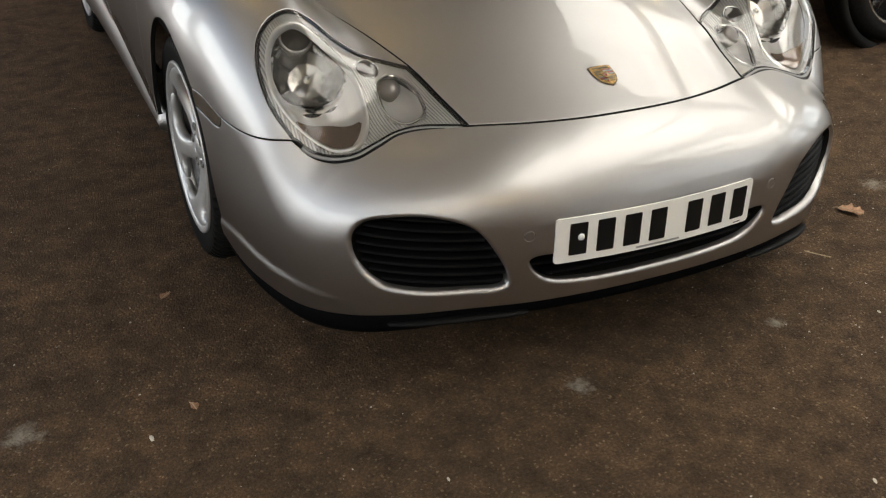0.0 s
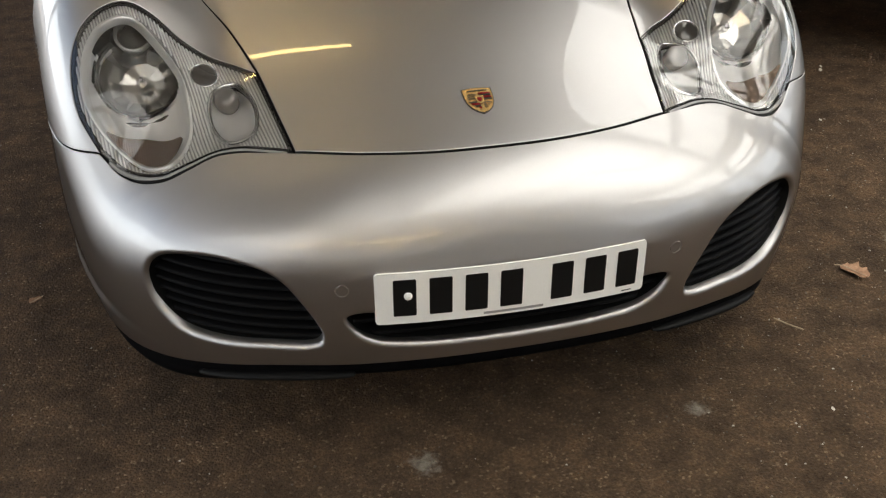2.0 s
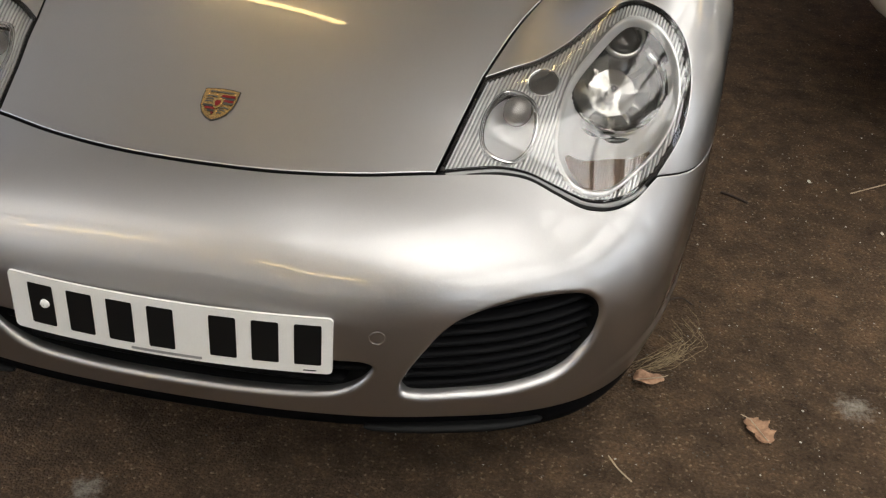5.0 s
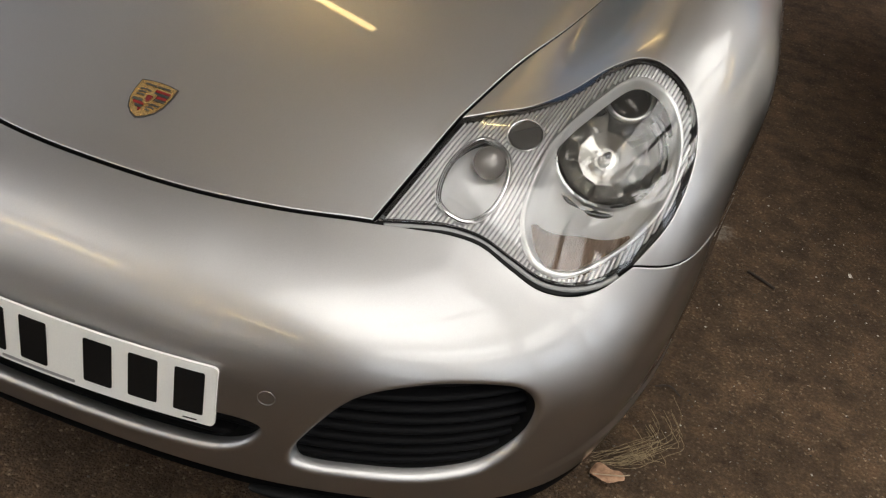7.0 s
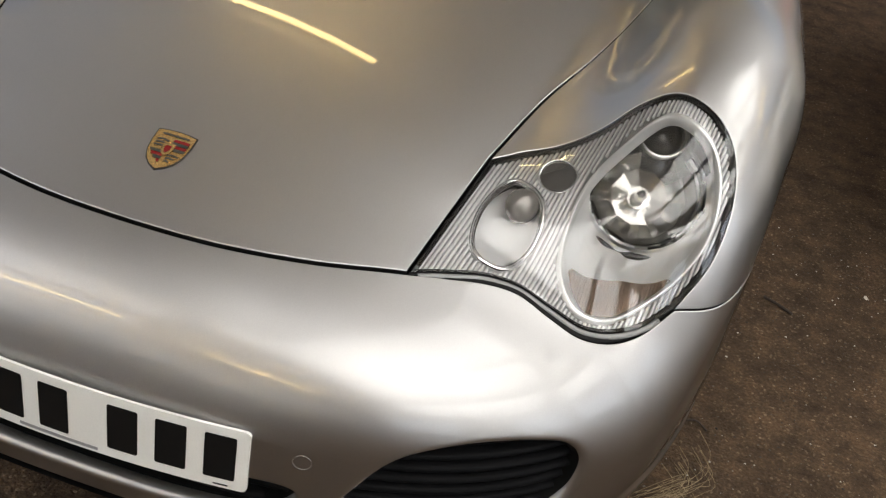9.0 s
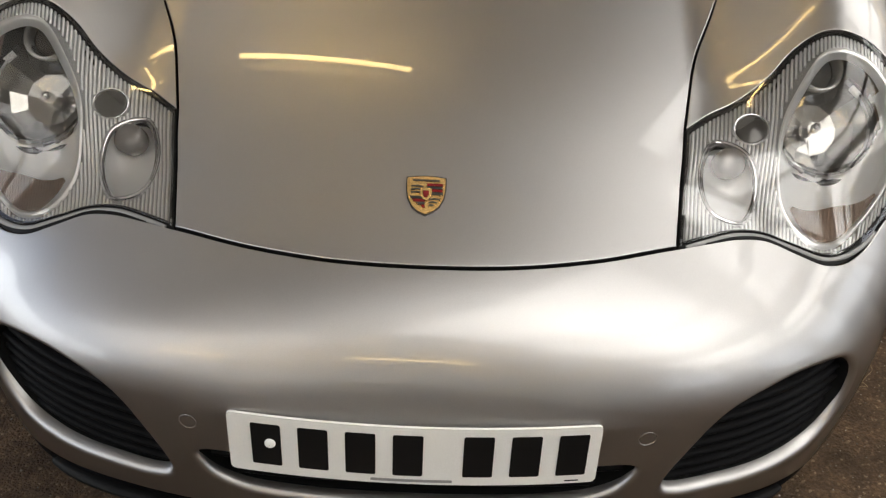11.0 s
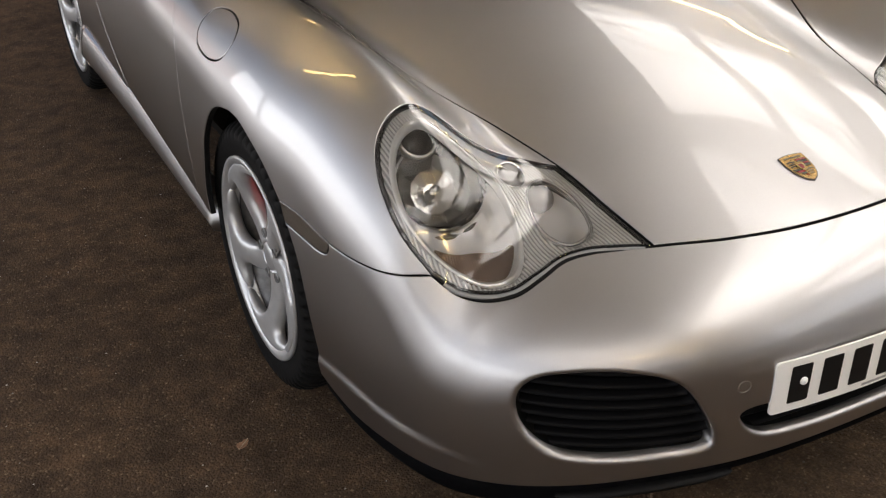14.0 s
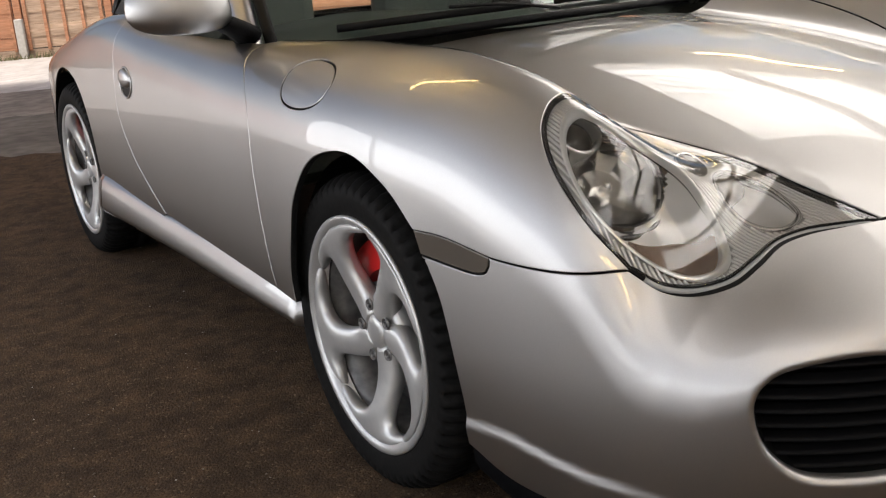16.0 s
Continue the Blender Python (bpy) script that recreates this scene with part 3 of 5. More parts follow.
def headlamp(s):
    lamp = new("headlamp")
    lamp.parent = car
    tagged(lamp, "clear-lensed headlamp with chrome reflectors")
    outline = join(lamp_low, lamp_in[::-1], lamp_high[::-1])
    lift = np.sin(np.pi * np.linspace(0, 1, len(lamp_low))) ** 0.6
    low_in = snap(lamp_low + lift[:, None] * 0.016 * np.array((0.0, 0.74, 0.67)))
    clear_line = join(low_in, lamp_in[::-1], lamp_high[::-1])
    panel("lens", [clear_line], FRONT, LENS, lamp, "clear lamp lens", s, grid=0.014, gap=0.0025, lip=(0.001, 0.004)).visible_shadow = False
    hole, _ = inset_loop(clear_line, 0.0068, to_ball, 1)
    panel("seal", [outline, hole], FRONT, SEAL_SHADE, lamp, "black rubber seal", s, grid=0.014, gap=0.001, sink=0.003, rims=[(0.001, 0.010)])
    up, across = (0.05, 0.74, 0.67), (1, 0.1, 0.15)
    big = snap(spline([(0.635, 0.560, 0.787), (0.70, 0.545, 0.779), (0.742, 0.502, 0.735), (0.748, 0.435, 0.66), (0.708, 0.362, 0.59), (0.65, 0.311, 0.561), (0.595, 0.303, 0.572), (0.553, 0.345, 0.60), (0.548, 0.42, 0.665), (0.575, 0.50, 0.74)], True, 0.008))
    big = snap(big.mean(0) + (big - big.mean(0)) * 0.95)
    small = snap(spline([(0.457, 0.450, 0.655), (0.506, 0.424, 0.647), (0.511, 0.352, 0.612), (0.482, 0.308, 0.607), (0.440, 0.313, 0.618), (0.427, 0.385, 0.643)], True, 0.007))
    dot_n, _ = grad(snap(np.array((0.510, 0.460, 0.69))))
    edge, _ = inset_loop(clear_line, 0.0012, to_ball, 1)
    # bezel base is darkened so that the grooves between ribs look shaded
    panel("bezel", [edge, big, small], FRONT, GROOVE_SHADE, lamp, "chrome bezel darkened for the shade between its ribs", s, grid=0.012, gap=0.0, sink=0.011, rims=[(0.004, 0.012), (0.004, 0.012)])
    # straight ribs across the bezel, side by side
    along, side_way = np.array((0.042, 0.248, 0.0)) / 0.2515, np.array((0.248, -0.042, 0.0)) / 0.2515
    flat_edge, flat_big, flat_small = to_ball(edge), to_ball(big.mean(0) + (big - big.mean(0)) * 1.03), to_ball(small.mean(0) + (small - small.mean(0)) * 1.06)
    cap_at = snap(np.array((0.510, 0.460, 0.69)))
    V, Fc = [], []
    for off in np.arange(0.31, 0.78, 0.0062):
        row = off * side_way + np.linspace(0.15, 0.75, 200)[:, None] * along
        row[:, 2] = 0.66
        low_z, high_z = np.full(200, 0.40), np.full(200, 0.90)
        for _ in range(24):
            row[:, 2] = (low_z + high_z) / 2
            out = skin(row) > 0
            high_z, low_z = np.where(out, row[:, 2], high_z), np.where(out, low_z, row[:, 2])
        uv = to_ball(row)
        keep = inside(uv, flat_edge) & ~inside(uv, flat_big) & ~inside(uv, flat_small) & (np.linalg.norm(row - cap_at, axis=1) > 0.029)
        n, _ = grad(row)
        row = row - n * 0.0095
        cuts = np.flatnonzero(np.diff(np.concatenate([[0], keep.astype(int), [0]])))
        for a, b in zip(cuts[::2], cuts[1::2]):
            if b - a > 2:
                v, f = tube_mesh(row[a:b:2] if b - a > 5 else row[a:b], 0.0023, 6, True)
                Fc += [tuple(q + len(V) for q in g) for g in f]
                V += list(v)
    V = np.array(V)
    fix_normals(mesh_object("bezel_ribs", mirror(V) if s < 0 else V, Fc, RIB_GLINT, lamp, "straight chrome ribs whitened for their glints"))
    rim, _ = inset_loop(snap(big), 0.0, to_ball, 1)
    n, _ = grad(rim)
    mid, q = big.mean(0), len(big)
    V = np.vstack([mid + (rim - mid) * k - n * d for k, d in ((1.035, 0.009), (1.0, 0.0055), (0.975, 0.007), (0.955, 0.012), (0.95, 0.018))])
    Fc = [(k * q + i, k * q + (i + 1) % q, (k + 1) * q + (i + 1) % q, (k + 1) * q + i) for k in range(4) for i in range(q)]
    fix_normals(mesh_object("main_ring", mirror(V) if s < 0 else V, Fc, BRIGHT, lamp, "smooth bright silver ring"))
    n, _ = grad(small)
    V, Fc = tube_mesh(np.vstack([small, small[:1]]) - np.vstack([n, n[:1]]) * 0.010, 0.0052, 10, False)
    mesh_object("side_ring", mirror(V) if s < 0 else V, Fc, CHROME, lamp, "bright chrome ring")
    at_beam, at_proj, at_bulb = (0.642, 0.502, 0.671), (0.643, 0.588, 0.728), (0.478, 0.419, 0.638)
    n, _ = grad(big)
    dish("main_reflector", big - n * 0.018, big.mean(0) - 0.02 * grad(big.mean(0))[0], [(0.95, 0.014), (0.87, 0.028), (0.72, 0.040), (0.45, 0.047), (0.2, 0.049)], SATIN, lamp, "plain grey reflector shell", False, s, ((at_beam, AIM, 0.088), (at_proj, AIM, 0.090)))
    n, _ = grad(small)
    dish("side_reflector", small - n * 0.016, small.mean(0) - 0.02 * grad(small.mean(0))[0], [(0.93, 0.012), (0.78, 0.022), (0.4, 0.028)], SATIN, lamp, "plain grey reflector shell", False, s)
    # round dark cap, side bulb, projector and main beam, each facing forward
    ax = Vector(AIM).normalized()

    def turned(profile, at, mat, name, label="", n=32, flat=False, way=None, cut=0.0):
        V, Fc = lathe(profile, n=n)
        rot = Vector((1, 0, 0)).rotation_difference(way or ax).to_matrix()
        V = [np.array(rot @ Vector(v)) + np.array(at) for v in V]
        if cut:
            # leave room for the projector that stands in front
            off = np.array(V) - np.array(at_proj)
            far = np.linalg.norm(off - (off @ np.array(ax))[:, None] * np.array(ax), axis=1) > cut
            Fc = [f for f in Fc if far[list(f)].all()]
        ob = mesh_object(name, mirror(V) if s < 0 else V, Fc, mat, lamp, label, not flat)
        return fix_normals(ob)

    turned([(0.0891, -0.03), (0.0902, 0.0), (0.0858, 0.004), (0.0814, 0.001), (0.077, -0.004)], at_beam, CHROME, "main_beam_ring", "faceted chrome ring", 26, True, cut=0.040)
    turned([(0.1034, -0.022), (0.1001, -0.01), (0.0957, -0.007), (0.088, -0.014)], at_beam, BLACKENAMEL, "beam_surround", "gloss black surround", 36, cut=0.040)
    turned([(0.060, -0.040), (0.054, -0.032), (0.0005, -0.032)], at_proj, BLACKENAMEL, "projector_surround", "gloss black surround", 36)
    turned([(0.0781, -0.002), (0.0671, -0.028), (0.044, -0.045), (0.0176, -0.052), (0.0005, -0.053)], at_beam, BEAM, "main_beam_reflector", "faceted yellowish chrome reflector", 11, True, cut=0.040)
    turned([(0.0775 - 0.0048 * k, 0.005 * math.sin(k / 10)) for k in range(16)] + [(0.0005, 0.005)], at_beam, RIBGLASS, "main_beam_glass", "fluted clear glass", 64, cut=0.040)
    turned([(0.009, -0.038), (0.009, -0.022), (0.005, -0.015), (0.0005, -0.013)], at_beam, CHROME, "bulb", "", 16)
    turned([(0.032, -0.030), (0.0325, 0.0), (0.0330, 0.010), (0.0345, 0.0155), (0.0385, 0.0160), (0.0405, 0.012), (0.0395, -0.006), (0.036, -0.03)], at_proj, RINGGREY, "projector_ring", "chrome projector ring")
    turned([(0.0335, -0.012), (0.029, -0.004), (0.022, 0.001), (0.012, 0.004), (0.0005, 0.005)], at_proj, SMOKE, "projector_lens", "dark round projector lens")
    turned([(0.024, -0.02), (0.025, 0.004), (0.021, 0.009), (0.010, 0.012), (0.0005, 0.0125)], at_bulb, RIBGREY, "side_bulb", "grey ribbed side lamp bulb", 24)
    turned([(0.0255, -0.012), (0.0255, 0.003), (0.0245, 0.005), (0.022, 0.0055), (0.0005, 0.006)], snap(np.array((0.510, 0.460, 0.69))) - 0.009 * dot_n, MIRROR, "round_cap", "round dark mirror cap", 32, False, (Vector(dot_n) + ax).normalized())
    turned([(0.0290, -0.012), (0.0290, 0.004), (0.0275, 0.0065), (0.0258, 0.0055), (0.0255, 0.0)], snap(np.array((0.510, 0.460, 0.69))) - 0.009 * dot_n, CHROME, "cap_ring", "thin chrome ring", 36, False, (Vector(dot_n) + ax).normalized())
    # indicator at the foot of the main shell
    V, Fc = [], []
    for i in range(13):
        a = math.radians(212 + 116 * i / 12)
        low = 0.54 + 0.36 * ((i - 6) / 6) ** 2
        for r in (low, (low + 0.96) / 2, 0.96):
            c = np.array((0.645, 0.43, 0.655)) + 0.092 * r * math.cos(a) * np.array(Vector(across).normalized()) + 0.158 * r * math.sin(a) * np.array(Vector((0.02, 0.74, 0.67)).normalized())
            V.append(c)
    V = snap(np.array(V))
    n, _ = grad(V)
    V = V - n * np.tile([[0.012], [0.011], [0.011]], (13, 1))
    Fc = [(i * 3 + k, i * 3 + k + 1, i * 3 + k + 4, i * 3 + k + 3) for i in range(12) for k in range(2)]
    fix_normals(mesh_object("indicator_reflector", mirror(V) if s < 0 else V, Fc, BROWN, lamp, "brownish fluted indicator reflector"))
    lip_line = low_in[4:-2] - np.array((0.0, 0.74, 0.67)) * 0.0042
    n, _ = grad(lip_line)
    V, Fc = tube_mesh(lip_line - n * 0.0045, 0.0046, 10, True)
    mesh_object("trim_lip", mirror(V) if s < 0 else V, Fc, GREYTRIM, lamp, "smooth grey trim strip")


# near-white: the glint along the bezel ribs is put into the colour
RIB_GLINT = material("lit_rib_chrome", (0.97, 0.97, 0.97), 0.2, 0.35)
GREYTRIM = material("grey_trim_rubber", (0.22, 0.22, 0.22), 0.3, 0.0, Coat_Weight=0.4)
RIBGREY = material("grey_ribbed_bulb_glass", (0.26, 0.245, 0.23), 0.25, 0.5)
RINGGREY = material("satin_chrome", (0.88, 0.88, 0.87), 0.22, 0.7)
BRIGHT = material("soft_chrome", (0.8, 0.8, 0.79), 0.3, 0.7)
# same chrome, dark: groove shade under the ribs is put into the colour
GROOVE_SHADE = material("shaded_groove_chrome", (0.30, 0.30, 0.30), 0.3, 0.4)
BEAM = material("yellowish_chrome", (0.46, 0.45, 0.42), 0.14, 1.0)
BROWN = material("brown_amber_reflector", (0.34, 0.245, 0.185), 0.2, 0.8)
bt = BROWN.node_tree
bc_, bw_, bb_ = (bt.nodes.new("ShaderNode" + k) for k in ("TexCoord", "TexWave", "Bump"))
bw_.inputs["Scale"].default_value, bw_.bands_direction = 70, "X"
bt.links.new(bc_.outputs["Object"], bw_.inputs["Vector"])
bt.links.new(bw_.outputs[0], bb_.inputs["Height"])
bb_.inputs["Strength"].default_value, bb_.inputs["Distance"].default_value = 0.8, 0.003
bt.links.new(bb_.outputs[0], bt.nodes["Principled BSDF"].inputs["Normal"])
RIBGLASS = bpy.data.materials.new("ribbed_lamp_glass")
RIBGLASS.use_nodes = True
rt = RIBGLASS.node_tree
rp_ = rt.nodes["Principled BSDF"]
rp_.inputs["Base Color"].default_value, rp_.inputs["Roughness"].default_value, rp_.inputs["Metallic"].default_value = (0.42, 0.40, 0.36, 1), 0.16, 0.6
rc, rw, rb, rx, rm = (rt.nodes.new("ShaderNode" + k) for k in ("TexCoord", "TexWave", "Bump", "BsdfTransparent", "MixShader"))
rw.inputs["Scale"].default_value, rw.inputs["Distortion"].default_value = 60, 1.0
rt.links.new(rc.outputs["Object"], rw.inputs["Vector"])
rt.links.new(rw.outputs[0], rb.inputs["Height"])
rb.inputs["Strength"].default_value, rb.inputs["Distance"].default_value = 0.8, 0.002
rt.links.new(rb.outputs[0], rp_.inputs["Normal"])
rm.inputs[0].default_value = 0.12
rt.links.new(rx.outputs[0], rm.inputs[1])
rt.links.new(rp_.outputs[0], rm.inputs[2])
rt.links.new(rm.outputs[0], rt.nodes["Material Output"].inputs[0])
headlamp(1)
headlamp(-1)

# number plate with plain bars
plate = new("number_plate")
plate.parent = car
tagged(plate, "white front number plate with black bars")


def rounded(w, h, r, n=6):
    q = []
    for cx, cy, a0 in ((w - r, h - r, 0), (-w + r, h - r, 90), (-w + r, -h + r, 180), (w - r, -h + r, 270)):
        for i in range(n + 1):
            a = math.radians(a0 + 90 * i / n)
            q.append((cx + r * math.cos(a), cy + r * math.sin(a)))
    return q


def plate_y(x):
    return -0.012 + 0.28 * x * x


def plate_piece(name, x0, x1, z0, z1, y_off, thick, mat, label="", r=0.003):
    """A thin slab bent with the plate."""
    cx, cz, w, h = (x0 + x1) / 2, (z0 + z1) / 2, (x1 - x0) / 2, (z1 - z0) / 2
    cols = max(2, int(w * 2 / 0.02) + 1)
    V, Fc = [], []
    xs = np.concatenate([-w + r * (1 - np.cos(np.linspace(0, math.pi / 2, 6))), np.linspace(-w + r, w - r, cols * 2 + 1)[1:-1], w - r * (1 - np.cos(np.linspace(math.pi / 2, 0, 6)))])
    for x in xs:
        e = max(0.0, abs(x) - (w - r))
        hh = h - r + math.sqrt(max(r * r - e * e, 0))
        for y in (0, thick):
            for z in (-hh, hh):
                V.append((cx + x, plate_y(cx + x) - y_off - y + 0.02 * (0.398 - cz - z) * 1.2, cz + z))
    for i in range(len(xs) - 1):
        a, b = i * 4, i * 4 + 4
        Fc += [(a + 2, b + 2, b + 3, a + 3), (a, a + 1, b + 1, b), (a + 1, a + 3, b + 3, b + 1), (a, b, b + 2, a + 2)]
    Fc += [(0, 2, 3, 1), (len(V) - 4, len(V) - 3, len(V) - 1, len(V) - 2)]
    return fix_normals(mesh_object(name, V, Fc, mat, plate, label, False))


PX = -0.005
plate_piece("plate_panel", PX - 0.26, PX + 0.26, 0.3425, 0.4535, 0.0, 0.004, PLATE, "white reflective plate", 0.008)
for x in (-0.206, -0.140, -0.074, -0.008, 0.090, 0.156, 0.222):
    plate_piece("plate_bar", PX + x - 0.021, PX + x + 0.021, 0.360, 0.439, 0.0042, 0.0008, INK, "black bar")
plate_piece("maker_bar", PX - 0.06, PX + 0.055, 0.3475, 0.3525, 0.0042, 0.0006, INKGREY, "thin grey bar", 0.001)
plate_piece("mark_bar", PX + 0.215, PX + 0.235, 0.3475, 0.3495, 0.0042, 0.0006, INK, "thin black bar", 0.0005)
V, Fc = lathe([(0.0005, 0.006), (0.005, 0.0055), (0.0075, 0.003), (0.008, 0.0)], n=20)
rot = Vector((1, 0, 0)).rotation_difference(Vector((0, -1, 0))).to_matrix()
cap_at = np.array((PX - 0.200, plate_y(-0.205) - 0.005, 0.404))
fix_normals(mesh_object("screw_cap", [np.array(rot @ Vector(v)) + cap_at for v in V], Fc, WHITECAP, plate, "white plastic screw cap"))

# bonnet badge: shield with coloured fields, drawn as plain shapes
badge = new("bonnet_badge")
badge.parent = car
tagged(badge, "small gold shield badge with red and black fields")
BC = snap(np.array((-0.003, 0.257, 0.654)))
BIG = 1.10
BN = Vector(grad(BC)[0])
BU = (Vector((0, 1, 0)) - BN * BN.y).normalized()
BR = BU.cross(BN)


def badge_piece(name, pts, h0, h1, mat, label=""):
    m = len(pts)
    V = []
    for h in (h0, h1):
        for a, b in pts:
            p = Vector(BC) + BR * a * BIG + BU * b * BIG
            q = snap(np.array(p))
            V.append(Vector(q) + BN * h)
    Fc = [tuple(range(m, 2 * m))] + [(i, (i + 1) % m, m + (i + 1) % m, m + i) for i in range(m)]
    return fix_normals(mesh_object(name, V, Fc, mat, badge, label, False))


def shield(k):
    right = [(0.0, 0.0345), (0.013, 0.0338), (0.0255, 0.0315), (0.0255, 0.012), (0.0235, -0.004), (0.018, -0.018), (0.010, -0.027), (0.0, -0.033)]
    return [(a * k, b * k) for a, b in right] + [(-a * k, b * k) for a, b in right[-2:0:-1]]


badge_piece("shield_rim", shield(1.06), -0.002, 0.0018, DISC, "dark metal rim")
badge_piece("shield", shield(1.0), -0.002, 0.0025, GOLD, "gold shield")
for sx, top_y, mats in ((1, 0.0215, (REDENAMEL, BLACKENAMEL, REDENAMEL, BLACKENAMEL)), (-1, -0.0015, (BLACKENAMEL, REDENAMEL, BLACKENAMEL, REDENAMEL))):
    for k, mat in enumerate(mats):
        y1 = top_y - k * 0.0052
        wd = 0.0222 if sx > 0 else 0.0215 - 0.0028 * k - 0.0008 * k * k
        badge_piece("field_stripe", [(sx * 0.0012, y1), (sx * wd, y1), (sx * (wd - (0 if sx > 0 else 0.0022)), y1 - 0.0046), (sx * 0.0012, y1 - 0.0046)], 0.0024, 0.0031, mat, "dark red or black enamel stripe")
for sx, ys in ((-1, (0.006, 0.0115, 0.017)), (1, (-0.006, -0.0115, -0.017))):
    for k, y1 in enumerate(ys):
        w1 = 0.020 if sx < 0 else 0.019 - 0.004 * k
        badge_piece("curved_bar", [(sx * 0.004, y1), (sx * w1 * 0.6, y1 + 0.002), (sx * w1, y1 + 0.0005), (sx * w1, y1 - 0.0022), (sx * w1 * 0.6, y1 - 0.0008), (sx * 0.004, y1 - 0.0028)], 0.0024, 0.0030, BLACKENAMEL, "thin dark bar")
badge_piece("centre_shield", [(a * 0.3, b * 0.33 + 0.001) for a, b in shield(1.0)], 0.0024, 0.0042, GOLD, "raised gold centre")
badge_piece("centre_mark", [(a * 0.16, b * 0.19 + 0.001) for a, b in shield(1.0)], 0.004, 0.0046, REDENAMEL, "dark red centre mark")
badge_piece("top_band", [(-0.018, 0.0255), (0.018, 0.0255), (0.018, 0.0285), (-0.018, 0.0285)], 0.0024, 0.0031, BLACKENAMEL, "dark band")

# wheels ------------------------------------------------------------------
def wheel(name, at, width, tyre_r, s, label):
    """Built with its outer face towards +x; s turns it round for the other side."""
    hub = new(name)
    hub.parent = car
    tagged(hub, label)
    hub.matrix_local = pose(*at, 0, 0, 0 if s > 0 else 180)
    w = width / 2
    ri = 0.232
    # tyre with shoulder cuts
    prof = [(ri, -w + 0.01), (ri + 0.012, -w), (ri + 0.045, -w - 0.004), (tyre_r - 0.022, -w + 0.002), (tyre_r - 0.006, -w + 0.016), (tyre_r, -w + 0.035), (tyre_r, -0.032), (tyre_r - 0.007, -0.030), (tyre_r - 0.007, -0.022), (tyre_r, -0.020),
            (tyre_r, 0.020), (tyre_r - 0.007, 0.022), (tyre_r - 0.007, 0.030), (tyre_r, 0.032), (tyre_r, w - 0.035), (tyre_r - 0.006, w - 0.016), (tyre_r - 0.016, w - 0.003), (tyre_r - 0.024, w + 0.002), (ri + 0.045, w + 0.004), (ri + 0.014, w + 0.001), (ri + 0.004, w - 0.004), (ri, w - 0.012)]
    n = 384
    V, Fc = lathe(prof, n=n)
    m = len(prof)
    for i in range(n):
        if i % 6 in (0, 1):
            for k in (4, 5, 6, 13, 14, 15, 16):
                a = 2 * math.pi * i / n
                r = prof[k][0] - 0.010
                V[i * m + k] = (prof[k][1], r * math.cos(a), r * math.sin(a))
    tyre = fix_normals(mesh_object("tyre", V, Fc, RUBBER, hub, "black tyre with cut tread"))
    # rim
    rp = [(0.217, w - 0.035), (0.222, w - 0.014), (0.2345, w - 0.006), (0.2395, w - 0.003), (0.2395, w + 0.002), (0.234, w + 0.004), (0.225, w + 0.001), (0.216, w - 0.012), (0.208, w - 0.03)]
    V, Fc = lathe(rp, n=96)
    rim = fix_normals(mesh_object("rim", V, Fc, ALLOY, hub, "silver alloy rim"))
    V, Fc = lathe([(0.195, -w + 0.02), (0.222, -w + 0.012), (0.236, -w + 0.008), (0.222, -w + 0.03), (0.205, -0.02), (0.208, 0.03), (0.216, w - 0.036), (0.209, w - 0.034), (0.198, 0.03), (0.192, -0.02), (0.195, -w + 0.02)], n=64)
    fix_normals(mesh_object("barrel", V, Fc, BARREL, rim, "grey brake-dusted barrel, darkened for the shade behind the spokes"))
    # hub disc and five twisted spokes
    V, Fc = lathe([(0.078, w - 0.075), (0.078, w - 0.052), (0.070, w - 0.041), (0.045, w - 0.036), (0.036, w - 0.037), (0.0005, w - 0.037)], n=64)
    disc = fix_normals(mesh_object("hub_disc", V, Fc, ALLOY, rim, "silver hub"))
    for k in range(5):
        base = 2 * math.pi * k / 5
        V, Fc = [], []
        rows, cols = 34, 20
        for i in range(rows):
            t = i / (rows - 1)
            r = 0.035 + 0.187 * t
            turn = base - 0.46 * t ** 1.25
            u = min(max((r - 0.060) / 0.149, 0.0), 1.0)
            half = r * math.pi / 5 - 0.104 * u ** 0.95 * math.sqrt(1 - u ** 5)
            xc = w - 0.036 + 0.030 * step(0.12, 0.98, t)
            thick = 0.021 - 0.006 * t
            for j in range(cols):
                q = 2 * math.pi * j / cols
                ax = math.copysign(abs(math.cos(q)) ** 0.78, math.cos(q)) * half
                dx = math.copysign(abs(math.sin(q)) ** 0.8, math.sin(q)) * thick * (1.0 if math.sin(q) > 0 else 1.3)
                ang = turn + ax / r
                lean = -0.10 * ax * math.sin(math.pi * t)
                V.append((xc + dx - 0.010 + lean, r * math.cos(ang), r * math.sin(ang)))
        Fc = [(i * cols + j, i * cols + (j + 1) % cols, (i + 1) * cols + (j + 1) % cols, (i + 1) * cols + j) for i in range(rows - 1) for j in range(cols)]
        Fc += [tuple(range(cols)), tuple(range(len(V) - cols, len(V)))]
        fix_normals(mesh_object("spoke", V, Fc, ALLOY, rim, "twisted silver spoke" if k == 0 else ""))
        a = base + 0.58
        c = (w - 0.0245, 0.056 * math.cos(a), 0.056 * math.sin(a))
        # cup coloured darker than the alloy to paint the shade in the bolt hole
        V, Fc = lathe([(0.0005, -0.006), (0.0092, -0.006), (0.0104, 0.0), (0.0114, 0.0005), (0.0122, -0.004)], c, 20)
        fix_normals(mesh_object("bolt_recess", V, Fc, BARREL, rim, "bolt recess darkened for its shade"))
